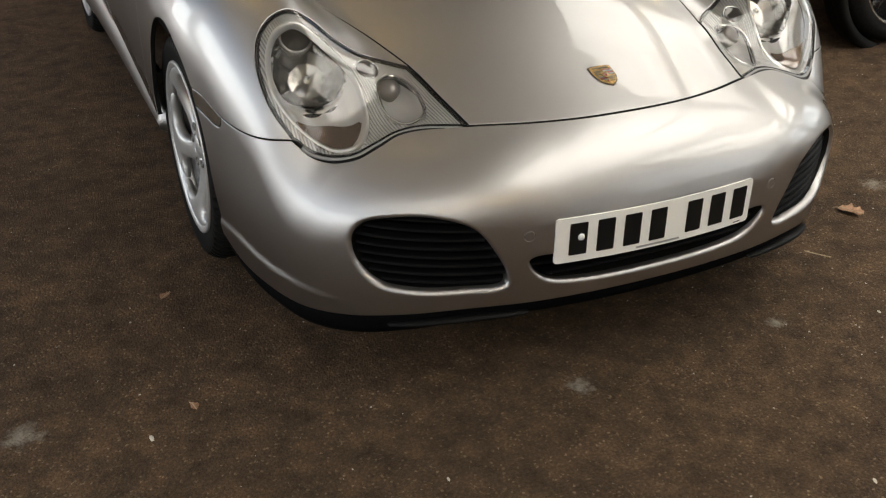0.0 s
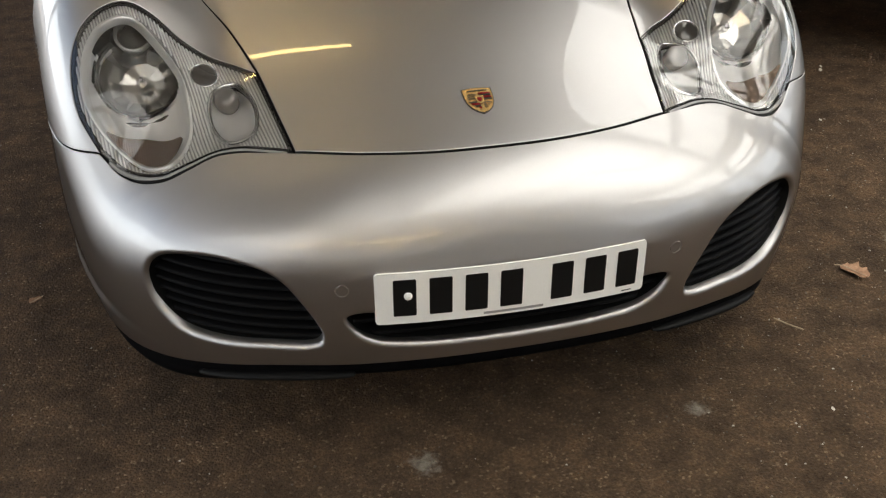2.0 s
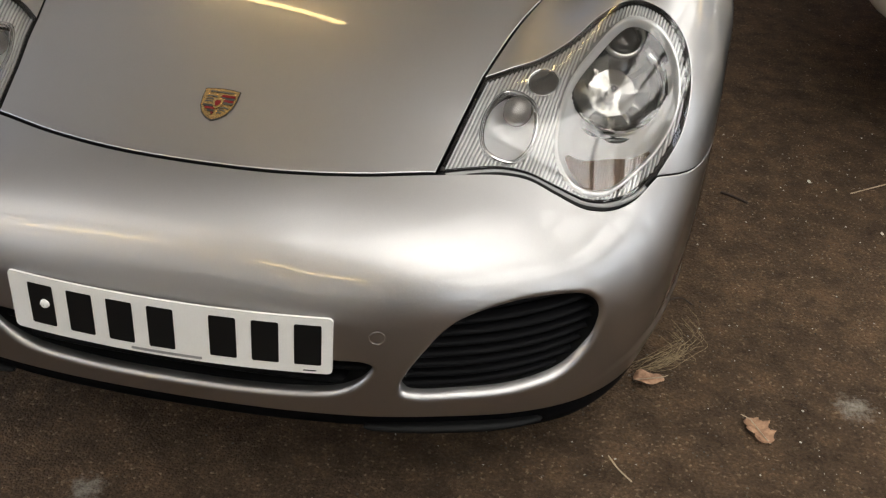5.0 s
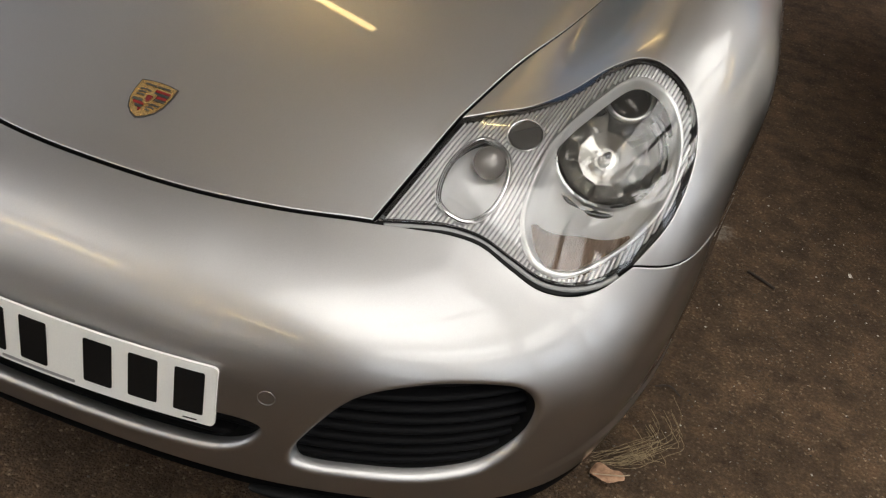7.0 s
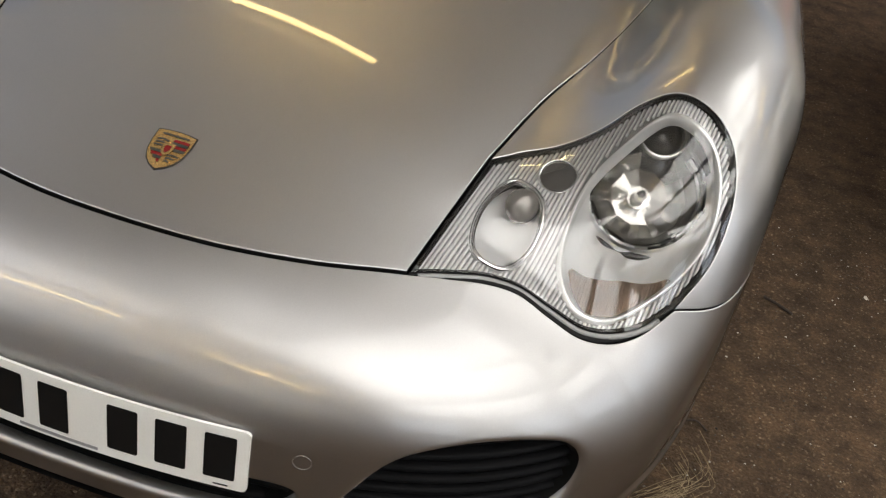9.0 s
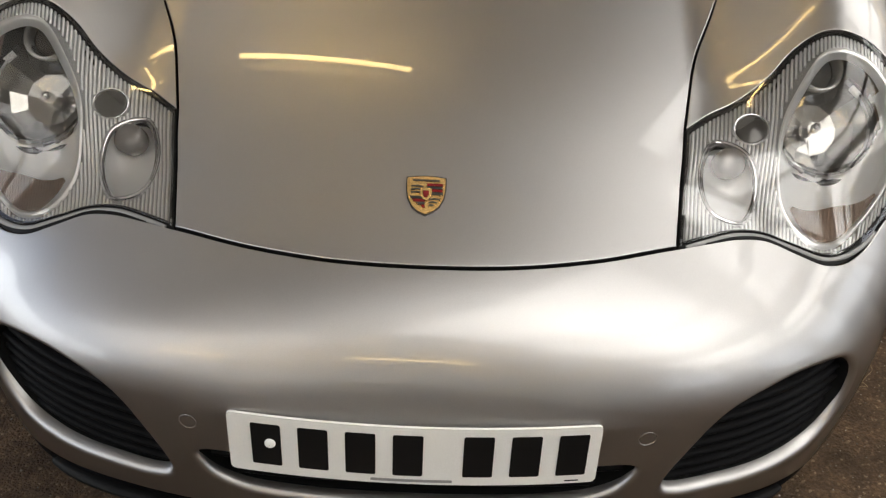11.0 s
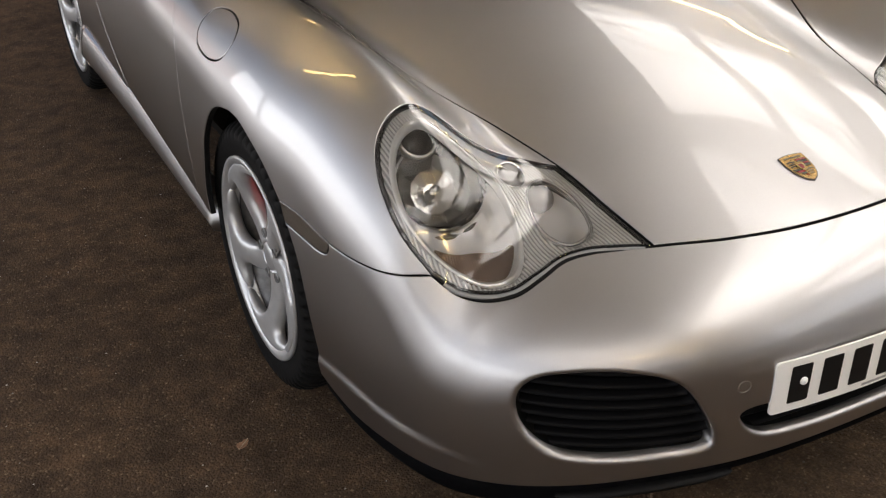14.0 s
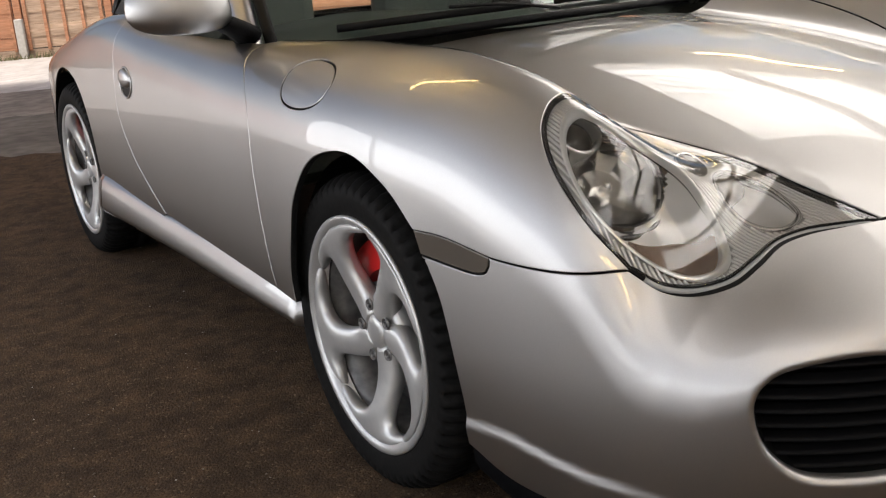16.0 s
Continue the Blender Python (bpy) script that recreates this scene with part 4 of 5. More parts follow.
        V, Fc = lathe([(0.0070, -0.006), (0.0070, -0.0025), (0.006, -0.001), (0.0035, -0.001), (0.003, -0.003), (0.0005, -0.003)], c, 12)
        fix_normals(mesh_object("wheel_bolt", V, Fc, DISC, rim, "steel wheel bolt in a round recess"))
    V, Fc = lathe([(0.034, w - 0.040), (0.034, w - 0.030), (0.031, w - 0.026), (0.015, w - 0.024), (0.0005, w - 0.0235)], n=40)
    fix_normals(mesh_object("centre_cap", V, Fc, ALLOY, rim, "silver centre cap"))
    V, Fc = lathe([(0.06, -0.01), (0.165, -0.01), (0.165, 0.018), (0.06, 0.018), (0.06, -0.01)], n=64)
    fix_normals(mesh_object("brake_disc", V, Fc, DISC, hub, "grey steel brake disc"))
    return hub


for s in (1, -1):
    fw_ = wheel("front_wheel", (s * 0.732, 1.02, 0.317), 0.222, 0.317, s, "silver five-spoke alloy wheel with low-profile tyre")
    rw_ = wheel("rear_wheel", (s * 0.690, 3.25, 0.317), 0.27, 0.317, s, "wide silver five-spoke rear wheel")
    for hub, dy in ((fw_, 1), (rw_, 1)):
        # red caliper behind the spokes
        V, Fc = [], []
        n = 12
        y_sign = s
        for i in range(n + 1):
            a = math.radians(35 + 75 * i / n)
            for r, x in ((0.118, -0.035), (0.118, 0.045), (0.178, 0.045), (0.190, 0.02), (0.190, -0.035)):
                V.append((x, y_sign * r * math.cos(a), r * math.sin(a)))
        m = 5
        Fc = [(i * m + k, i * m + (k + 1) % m, (i + 1) * m + (k + 1) % m, (i + 1) * m + k) for i in range(n) for k in range(m)] + [tuple(range(m)), tuple(range(n * m, n * m + m))]
        fix_normals(mesh_object("brake_caliper", V, Fc, CALIPER, hub, "red brake caliper", False))

# wheel arch liners
for s in (1, -1):
    for yc, half in ((0.99, 0.30), (3.25, 0.30)):
        V, Fc = [], []
        n = 20
        for i in range(n + 1):
            a = math.pi * (0.06 + 0.88 * i / n)
            for x in (0.82, 0.52):
                V.append((s * x, yc + 0.345 * math.cos(a), 0.30 + 0.375 * math.sin(a)))
        Fc = [(2 * i, 2 * i + 1, 2 * i + 3, 2 * i + 2) for i in range(n)]
        b = len(V)
        V += [(s * 0.52, yc, 0.12)]
        Fc += [(2 * i + 1, b, 2 * i + 3) for i in range(n)]
        mesh_object("wheel_arch_liner", V, Fc, SEAL_SHADE, car, "black arch liner", False)

# doors, sills, rear wings ------------------------------------------------
belt = snap(spline([(0.735, 1.60, 0.84), (0.745, 2.0, 0.85), (0.755, 2.55, 0.86)]))
door_back = snap(spline([(0.755, 2.55, 0.86), (0.835, 2.58, 0.72), (0.841, 2.575, 0.6), (0.845, 2.47, 0.485), (0.846, 2.34, 0.41), (0.843, 2.21, 0.345)]))
door_foot = snap(spline([(0.843, 2.21, 0.345), (0.856, 1.75, 0.338), (0.868, 1.365, 0.335)]))
rear_arch = snap(spline([(0.88, 2.93, 0.27), (0.885, 2.93, 0.40), (0.885, 2.97, 0.53), (0.87, 3.08, 0.645), (0.865, 3.26, 0.69), (0.865, 3.44, 0.65), (0.87, 3.57, 0.53), (0.86, 3.61, 0.40), (0.85, 3.61, 0.27)]))
rear_foot = snap(spline([(0.843, 2.21, 0.345), (0.855, 2.3, 0.30), (0.87, 2.6, 0.27), (0.88, 2.93, 0.27)]))
for s in (1, -1):
    door = panel("door", [join(shut, door_foot[::-1], door_back[::-1], belt[::-1])], SIDE, PAINT, car, "silver car door", s, grid=0.022, gap=0.002)
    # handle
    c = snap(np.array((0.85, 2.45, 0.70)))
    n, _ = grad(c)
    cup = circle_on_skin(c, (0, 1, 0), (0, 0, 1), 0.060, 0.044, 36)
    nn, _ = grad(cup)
    V, Fc = tube_mesh(list(cup + nn * 0.001) + [cup[0] + nn[0] * 0.001], 0.0035, 8, False)
    fix_normals(mesh_object("handle_cup", mirror(V) if s < 0 else V, Fc, PAINT, door, "silver bead round the handle recess"))
    # flat black disc on the skin paints the shade of the finger recess
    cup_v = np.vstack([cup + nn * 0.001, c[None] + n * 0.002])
    fix_normals(mesh_object("handle_shade", mirror(cup_v) if s < 0 else cup_v, [(i, (i + 1) % 36, 36) for i in range(36)], SEAL_SHADE, door, "black disc painted for the shade in the finger recess"))
    # pull flap: a low dome over the upper part of the black disc
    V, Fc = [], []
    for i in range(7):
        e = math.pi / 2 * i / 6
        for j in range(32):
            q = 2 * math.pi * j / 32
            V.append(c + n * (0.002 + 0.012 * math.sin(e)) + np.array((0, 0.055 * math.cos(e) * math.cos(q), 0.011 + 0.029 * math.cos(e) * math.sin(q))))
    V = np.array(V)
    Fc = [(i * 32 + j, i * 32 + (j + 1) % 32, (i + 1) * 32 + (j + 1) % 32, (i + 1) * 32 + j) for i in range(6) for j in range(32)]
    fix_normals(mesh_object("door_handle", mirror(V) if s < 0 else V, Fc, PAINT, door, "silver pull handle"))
    tail = snap(spline([(0.85, 3.61, 0.27), (0.82, 3.95, 0.30), (0.62, 4.3, 0.33), (0.45, 4.36, 0.40)]))
    tail_up = snap(spline([(0.45, 4.36, 0.40), (0.47, 4.33, 0.55), (0.50, 4.25, 0.68)]))
    deck = snap(spline([(0.50, 4.25, 0.68), (0.55, 3.8, 0.78), (0.60, 3.2, 0.86), (0.66, 2.8, 0.87), (0.755, 2.55, 0.86)]))
    panel("rear_wing", [join(door_back, rear_foot, rear_arch, tail, tail_up, deck)], SIDE, PAINT, car, "broad silver rear wing", s, grid=0.025, gap=0.002)
    # sill
    V, Fc = [], []
    ys = np.linspace(1.300, 2.90, 40)
    for y in ys:
        t = (y - 1.300) / 1.600
        flare = 0.004 * step(0.75, 1.0, t)
        xo = 0.872 - 0.008 * step(0.0, 0.6, t) + flare
        zt = 0.340 + 0.012 * step(0.6, 1.0, t)
        for dx, z in ((-0.06, zt + 0.005), (-0.030, zt + 0.003), (-0.018, zt - 0.010), (-0.010, zt - 0.040), (-0.002, 0.285 - 0.03 * t), (-0.008, 0.266 - 0.03 * t), (-0.035, 0.254 - 0.03 * t), (-0.12, 0.235)):
            V.append((s * (xo + dx), y, z))
    m = 8
    Fc = [(i * m + k, i * m + k + 1, (i + 1) * m + k + 1, (i + 1) * m + k) for i in range(len(ys) - 1) for k in range(m - 1)] + [tuple(range(m)), tuple(range(len(V) - m, len(V)))]
    fix_normals(mesh_object("side_sill", V, Fc, PAINT, car, "rounded silver side sill", True))

rear_deck_loop = join(deck, snap(spline([(0.755, 2.55, 0.86), (0.4, 2.75, 0.86), (0, 2.8, 0.86), (-0.4, 2.75, 0.86), (-0.755, 2.55, 0.86)])), mirror(deck)[::-1], snap(spline([(-0.50, 4.25, 0.68), (0, 4.27, 0.70), (0.50, 4.25, 0.68)])))
panel("rear_deck", [rear_deck_loop], TOP, PAINT, car, "silver rear deck lid", 1, grid=0.03, gap=0.002)
# rear bumper between the wings
V, Fc = [], []
for x in np.linspace(-0.46, 0.46, 21):
    for z in np.linspace(0.30, 0.70, 12):
        V.append((x, 4.0, z))
V = np.array(V)
for _ in range(40):
    V[:, 1] -= skin(V) * 0.8
Fc = [(i * 12 + k, i * 12 + k + 1, i * 12 + k + 13, i * 12 + k + 12) for i in range(20) for k in range(11)]
fix_normals(mesh_object("rear_bumper", V, Fc, PAINT, car, "silver rear bumper"))
# dark floor pan closes the body from below
box("floor_pan", (-0.60, 0.25, 0.16), (0.60, 4.1, 0.19), SEAL_SHADE, car, "black underbody")

# windscreen, pillars, cowl, wipers, mirrors, cabin ----------------------
def screen_point(u, v):
    """u across -1..1, v up 0..1."""
    x = u * (0.70 - 0.14 * v)
    return np.array((x, 1.50 + 0.20 * abs(u) ** 2.2 * (1 - 0.3 * v) + 0.62 * v, 0.815 + 0.02 * (1 - u * u) + 0.42 * v + 0.05 * v * (1 - v)))


us, vs = np.linspace(-1, 1, 25), np.linspace(0, 1, 13)
V = [screen_point(u, v) for u in us for v in vs]
Fc = [(i * 13 + k, (i + 1) * 13 + k, (i + 1) * 13 + k + 1, i * 13 + k + 1) for i in range(24) for k in range(12)]
glass = mesh_object("windscreen", V, Fc, GLASS, car, "green-tinted windscreen")
for s in (1, -1):
    path = [screen_point(s * 1.03, v) for v in np.linspace(-0.03, 1.02, 12)]
    V, Fc = tube_mesh(path, 0.030, 10, True, 0.8)
    fix_normals(mesh_object("windscreen_pillar", V, Fc, PAINT, car, "silver windscreen pillar"))
    V, Fc = tube_mesh([screen_point(s * 0.975, v) - np.array((s * 0.0, 0.012, 0)) for v in np.linspace(0.0, 0.99, 12)], 0.016, 8, True, 0.6)
    fix_normals(mesh_object("pillar_seal", V, Fc, SEAL_SHADE, car, "black rubber seal"))
V, Fc = tube_mesh([screen_point(u, 1.02) for u in np.linspace(-1.0, 1.0, 20)], 0.03, 10, True, 0.7)
fix_normals(mesh_object("windscreen_header", V, Fc, PAINT, car, "silver windscreen header rail"))
V, Fc = tube_mesh([screen_point(u, -0.012) + np.array((0, -0.008, -0.002)) for u in np.linspace(-1.0, 1.0, 30)], 0.022, 8, True, 0.5)
fix_normals(mesh_object("scuttle", V, Fc, PLASTIC, car, "black plastic scuttle under the glass"))
for x0, x1 in ((0.02, -0.52), (0.58, 0.06)):
    tip, root = screen_point(x1 / 0.70, 0.055) + (0, -0.022, 0.012), screen_point(x0 / 0.70, 0.0) + (0, -0.03, 0.012)
    mid = screen_point((x0 * 0.45 + x1 * 0.55) / 0.70, 0.05) + (0, -0.03, 0.022)
    arm = new("wiper")
    arm.parent = car
    tagged(arm, "black windscreen wiper lying on the glass")
    V, Fc = tube_mesh(spline([root, (root + mid) / 2 + (0, -0.004, 0.008), mid], False, 0.02), 0.007, 8, True, 0.6)
    fix_normals(mesh_object("wiper_arm", V, Fc, SEAL_SHADE, arm))
    V, Fc = tube_mesh([screen_point(u / 0.70, 0.045) + (0, -0.014, 0.006) for u in np.linspace(x1 - 0.02, x0 - 0.06, 16)], 0.006, 6, True, 1.6)
    fix_normals(mesh_object("wiper_blade", V, Fc, SEAL_SHADE, arm))
for s in (1, -1):
    mir = new("door_mirror")
    mir.parent = car
    tagged(mir, "silver door mirror on a black foot")
    bm = bmesh.new()
    bmesh.ops.create_uvsphere(bm, u_segments=32, v_segments=20, radius=1)
    for v in bm.verts:
        x, y, z = v.co
        ys = 0.060 * (y if y > 0 else y * 1.15) if y < 0.25 else 0.060 * 0.25
        v.co = Vector((s * (0.893 + 0.122 * math.copysign(abs(x) ** 0.85, x) * (1 - 0.08 * z)), 1.70 + ys * (1 - 0.25 * x), 0.935 + 0.062 * math.copysign(abs(z) ** 0.7, z) + 0.01 * x))
    me = bpy.data.meshes.new("mirror_shell")
    bm.to_mesh(me)
    bm.free()
    me.polygons.foreach_set("use_smooth", [True] * len(me.polygons))
    me.materials.append(PAINT)
    ob = new("mirror_shell", me)
    ob.parent = mir
    tagged(ob, "silver mirror shell")
    if s < 0:
        fix_normals(ob)
    V, Fc = tube_mesh([(s * 0.725, 1.72, 0.85), (s * 0.76, 1.71, 0.875), (s * 0.82, 1.70, 0.905), (s * 0.86, 1.70, 0.925)], [0.05, 0.04, 0.034, 0.03], 10, True, 0.6)
    fix_normals(mesh_object("mirror_foot", V, Fc, PLASTIC, mir, "black mirror foot"))
    q = [(s * (0.893 + 0.105 * math.cos(a)), 1.716, 0.935 + 0.052 * math.sin(a)) for a in np.linspace(0, 2 * math.pi, 28, endpoint=False)]
    fix_normals(mesh_object("mirror_glass", q, [tuple(range(28))], CHROME, mir, "mirror glass", False))
    # side window
    V = [(s * 0.735, 1.80, 0.86), (s * 0.75, 2.55, 0.87), (s * 0.62, 2.45, 1.20), (s * 0.58, 2.10, 1.22)]
    mesh_object("side_window", V, [(0, 1, 2, 3)], GLASS, car, "green-tinted side window", False)
# cabin
V, Fc = [], []
for x in np.linspace(-0.68, 0.68, 21):
    for y, z in ((1.56, 0.80), (1.72, 0.83), (1.86, 0.84), (1.95, 0.80), (1.98, 0.70), (1.97, 0.40)):
        V.append((x, y + 0.16 * abs(x / 0.7) ** 2.2, z + 0.025 * math.exp(-((x + 0.36) / 0.2) ** 2)))
Fc = [(i * 6 + k, i * 6 + k + 1, i * 6 + k + 7, i * 6 + k + 6) for i in range(20) for k in range(5)]
fix_normals(mesh_object("dashboard", V, Fc, LEATHER, car, "dark grey dashboard"))
wheel_c, wheel_n = Vector((0.36, 2.06, 0.86)), Vector((0, 1, 0.45)).normalized()
wu = Vector((0, -0.45, 1)).normalized()
ring = [wheel_c + 0.185 * (math.cos(a) * Vector((1, 0, 0)) + math.sin(a) * wu) for a in np.linspace(0, 2 * math.pi, 49)]
V, Fc = tube_mesh(ring, 0.016, 8, False, 1.0, tuple(wheel_n))
sw = fix_normals(mesh_object("steering_wheel", V, Fc, LEATHER, car, "dark leather steering wheel"))
for a in (0, math.pi, -math.pi / 2):
    V, Fc = tube_mesh([wheel_c - wheel_n * 0.02, wheel_c + 0.18 * (math.cos(a) * Vector((1, 0, 0)) + math.sin(a) * wu)], 0.018, 8, True, 0.5, tuple(wheel_n))
    fix_normals(mesh_object("wheel_spoke", V, Fc, LEATHER, sw))
for s in (1, -1):
    seat = new("seat")
    seat.parent = car
    tagged(seat, "grey leather bucket seat")
    box("cushion", (s * 0.36 - 0.25, 2.10, 0.36), (s * 0.36 + 0.25, 2.60, 0.52), LEATHER, seat, "", 0.05)
    box("backrest", (s * 0.36 - 0.24, 2.58, 0.46), (s * 0.36 + 0.24, 2.72, 1.10), LEATHER, seat, "", 0.06)
q = [(0.10, 1.64, 0.846), (0.44, 1.60, 0.846), (0.47, 1.72, 0.868), (0.12, 1.75, 0.868)]
paper = mesh_object("paper_sheet", q + [(a, b, c + 0.002) for a, b, c in q], [(0, 3, 2, 1), (4, 5, 6, 7), (0, 1, 5, 4), (1, 2, 6, 5), (2, 3, 7, 6), (3, 0, 4, 7)], PAPER, None, "", False)
tagged(paper, "white paper sheet lying on the dashboard", "paper")
# folded-up cloth roof
V, Fc = [], []
ys = np.linspace(2.10, 3.30, 14)
for i, y in enumerate(ys):
    t = i / 13
    zt = 1.245 + 0.05 * math.sin(math.pi * min(t * 1.3, 1)) - 0.38 * step(0.45, 1.0, t)
    hw = 0.60 + 0.04 * t
    for k in range(15):
        a = math.pi * (0.08 + 0.84 * k / 14)
        V.append((hw * 1.05 * math.cos(a), y, zt - 0.09 + 0.09 * math.sin(a) ** 0.6))
Fc = [(i * 15 + k, i * 15 + k + 1, i * 15 + k + 16, i * 15 + k + 15) for i in range(13) for k in range(14)]
fix_normals(mesh_object("cloth_roof", V, Fc, CLOTH, car, "black folding cloth roof"))
for s in (1, -1):
    V = [(s * 0.60, 2.45, 1.20), (s * 0.75, 2.56, 0.87), (s * 0.62, 3.28, 0.86), (s * 0.63, 2.9, 1.1)]
    mesh_object("roof_flank", V, [(0, 1, 2, 3)], CLOTH, car, "black cloth roof flank", False)

# ---- the covered yard ---------------------------------------------------
TARMAC = material("brown_tarmac", (0.05, 0.043, 0.036), 0.9, Specular_IOR_Level=0.2)
tt = TARMAC.node_tree
tb = tt.nodes["Principled BSDF"]
tc = tt.nodes.new("ShaderNodeTexCoord")


def noise_node(tree, coord, scale, detail=5.0, rough=0.6):
    n = tree.nodes.new("ShaderNodeTexNoise")
    n.inputs["Scale"].default_value, n.inputs["Detail"].default_value, n.inputs["Roughness"].default_value = scale, detail, rough
    tree.links.new(coord, n.inputs["Vector"])
    return n.outputs[0]


def ramp_node(tree, value, stops):
    r = tree.nodes.new("ShaderNodeValToRGB")
    e = r.color_ramp.elements
    while len(e) < len(stops):
        e.new(0.5)
    for el, (p, c) in zip(e, stops):
        el.position, el.color = p, (*c, 1)
    tree.links.new(value, r.inputs[0])
    return r.outputs[0]


def times(tree, a, b):
    m = tree.nodes.new("ShaderNodeMix")
    m.data_type, m.blend_type = "RGBA", "MULTIPLY"
    m.inputs[0].default_value = 1.0
    tree.links.new(a, m.inputs[6])
    tree.links.new(b, m.inputs[7])
    return m.outputs[2]


oc = tc.outputs["Object"]
fine = noise_node(tt, oc, 130, 8, 0.75)
slow = noise_node(tt, oc, 1.7, 6, 0.6)
base = ramp_node(tt, fine, [(0.26, (0.040, 0.0258, 0.0154)), (0.50, (0.081, 0.0525, 0.0318)), (0.68, (0.132, 0.0885, 0.0565)), (0.80, (0.38, 0.30, 0.225))])
tone = ramp_node(tt, slow, [(0.3, (0.76, 0.76, 0.76)), (0.5, (0.97, 0.97, 0.97)), (0.72, (1.2, 1.2, 1.18))])
clump = ramp_node(tt, noise_node(tt, oc, 11, 9, 0.72), [(0.32, (0.45, 0.42, 0.39)), (0.5, (0.95, 0.93, 0.89)), (0.68, (1.5, 1.42, 1.30))])
col = times(tt, times(tt, base, tone), clump)
vor = tt.nodes.new("ShaderNodeTexVoronoi")
vor.inputs["Scale"].default_value = 190
tt.links.new(oc, vor.inputs["Vector"])
spot = ramp_node(tt, vor.outputs["Color"], [(0.0, (0.75, 0.75, 0.75)), (0.82, (1.0, 1.0, 1.0)), (0.92, (2.0, 2.3, 2.6))])
col = times(tt, col, spot)
for sx, sy, sr in ((-0.18, -0.01, 0.10), (-1.40, 0.33, 0.13), (0.42, 0.02, 0.07), (0.93, 1.55, 0.16), (1.25, 0.55, 0.12)):
    dn = tt.nodes.new("ShaderNodeVectorMath")
    dn.operation = "DISTANCE"
    dn.inputs[1].default_value = (sx, sy, 0)
    tt.links.new(oc, dn.inputs[0])
    mr = tt.nodes.new("ShaderNodeMapRange")
    mr.inputs[1].default_value, mr.inputs[2].default_value, mr.inputs[3].default_value, mr.inputs[4].default_value = sr, 0.0, 0.0, 1.0
    tt.links.new(dn.outputs["Value"], mr.inputs[0])
    blot = noise_node(tt, oc, 38 + 9 * sx, 6, 0.75)
    cut = tt.nodes.new("ShaderNodeMath")
    cut.operation = "MULTIPLY"
    tt.links.new(mr.outputs[0], cut.inputs[0])
    tt.links.new(blot, cut.inputs[1])
    thr = tt.nodes.new("ShaderNodeMapRange")
    thr.inputs[1].default_value, thr.inputs[2].default_value, thr.inputs[4].default_value = 0.30, 0.52, 0.75
    tt.links.new(cut.outputs[0], thr.inputs[0])
    mx = tt.nodes.new("ShaderNodeMix")
    mx.data_type = "RGBA"
    mx.inputs[7].default_value = (0.30, 0.28, 0.24, 1)
    tt.links.new(thr.outputs[0], mx.inputs[0])
    tt.links.new(col, mx.inputs[6])
    col = mx.outputs[2]
tt.links.new(col, tb.inputs["Base Color"])
bp = tt.nodes.new("ShaderNodeBump")
bp.inputs["Strength"].default_value, bp.inputs["Distance"].default_value = 0.85, 0.006
hm = tt.nodes.new("ShaderNodeMath")
hm.operation = "SUBTRACT"
lump = tt.nodes.new("ShaderNodeMath")
lump.operation = "MULTIPLY_ADD"
lump.inputs[1].default_value = 0.4
tt.links.new(noise_node(tt, oc, 62, 3, 0.6), lump.inputs[0])
tt.links.new(fine, lump.inputs[2])
tt.links.new(lump.outputs[0], hm.inputs[0])
tt.links.new(vor.outputs["Distance"], hm.inputs[1])
tt.links.new(hm.outputs[0], bp.inputs["Height"])
tt.links.new(bp.outputs[0], tb.inputs["Normal"])

ground = mesh_object("ground", [(-250, -250, 0), (250, -250, 0), (250, 250, 0), (-250, 250, 0)], [(0, 1, 2, 3)], TARMAC, None, "", False)
tagged(ground, "dark brown worn tarmac with pale grit", "ground", kind="structure")

STEEL = grain(material("painted_steel", (0.3, 0.28, 0.25), 0.6), 20, (0.22, 0.2, 0.18), (0.36, 0.33, 0.29), 0.1)
LINING = grain(material("cream_roof_lining", (0.76, 0.74, 0.69), 0.8), 6, (0.71, 0.69, 0.64), (0.80, 0.78, 0.73), 0.1, second=0.2)
WALL = grain(material("grey_block_wall", (0.4, 0.38, 0.35), 0.85), 12, (0.34, 0.32, 0.29), (0.46, 0.44, 0.4), 0.3, second=0.1)
WOOD = grain(material("red_brown_fence_wood", (0.48, 0.23, 0.13), 0.8), 14, (0.40, 0.18, 0.095), (0.56, 0.29, 0.17), 0.2, second=0.2, stretch=(0.6, 6, 6))
WOODPALE = grain(material("weathered_fence_wood", (0.52, 0.38, 0.27), 0.85), 14, (0.38, 0.26, 0.18), (0.6, 0.46, 0.34), 0.2, second=0.2, stretch=(0.6, 6, 6))
CONCRETE = grain(material("pale_concrete", (0.5, 0.48, 0.44), 0.85), 25, (0.44, 0.42, 0.38), (0.56, 0.54, 0.5), 0.2)

# translucent corrugated roof sheets
SHEET = bpy.data.materials.new("translucent_sheet")
SHEET.use_nodes = True
st = SHEET.node_tree
st.nodes.remove(st.nodes["Principled BSDF"])
s1, s2, s3 = (st.nodes.new("ShaderNode" + k) for k in ("BsdfTransparent", "BsdfTranslucent", "MixShader"))
s1.inputs[0].default_value, s3.inputs[0].default_value = (0.80, 0.80, 0.77, 1), 0.75
sc, sm = st.nodes.new("ShaderNodeTexCoord"), st.nodes.new("ShaderNodeMapping")
sm.inputs["Scale"].default_value = (0.35, 5.0, 1.0)
st.links.new(sc.outputs["Object"], sm.inputs["Vector"])
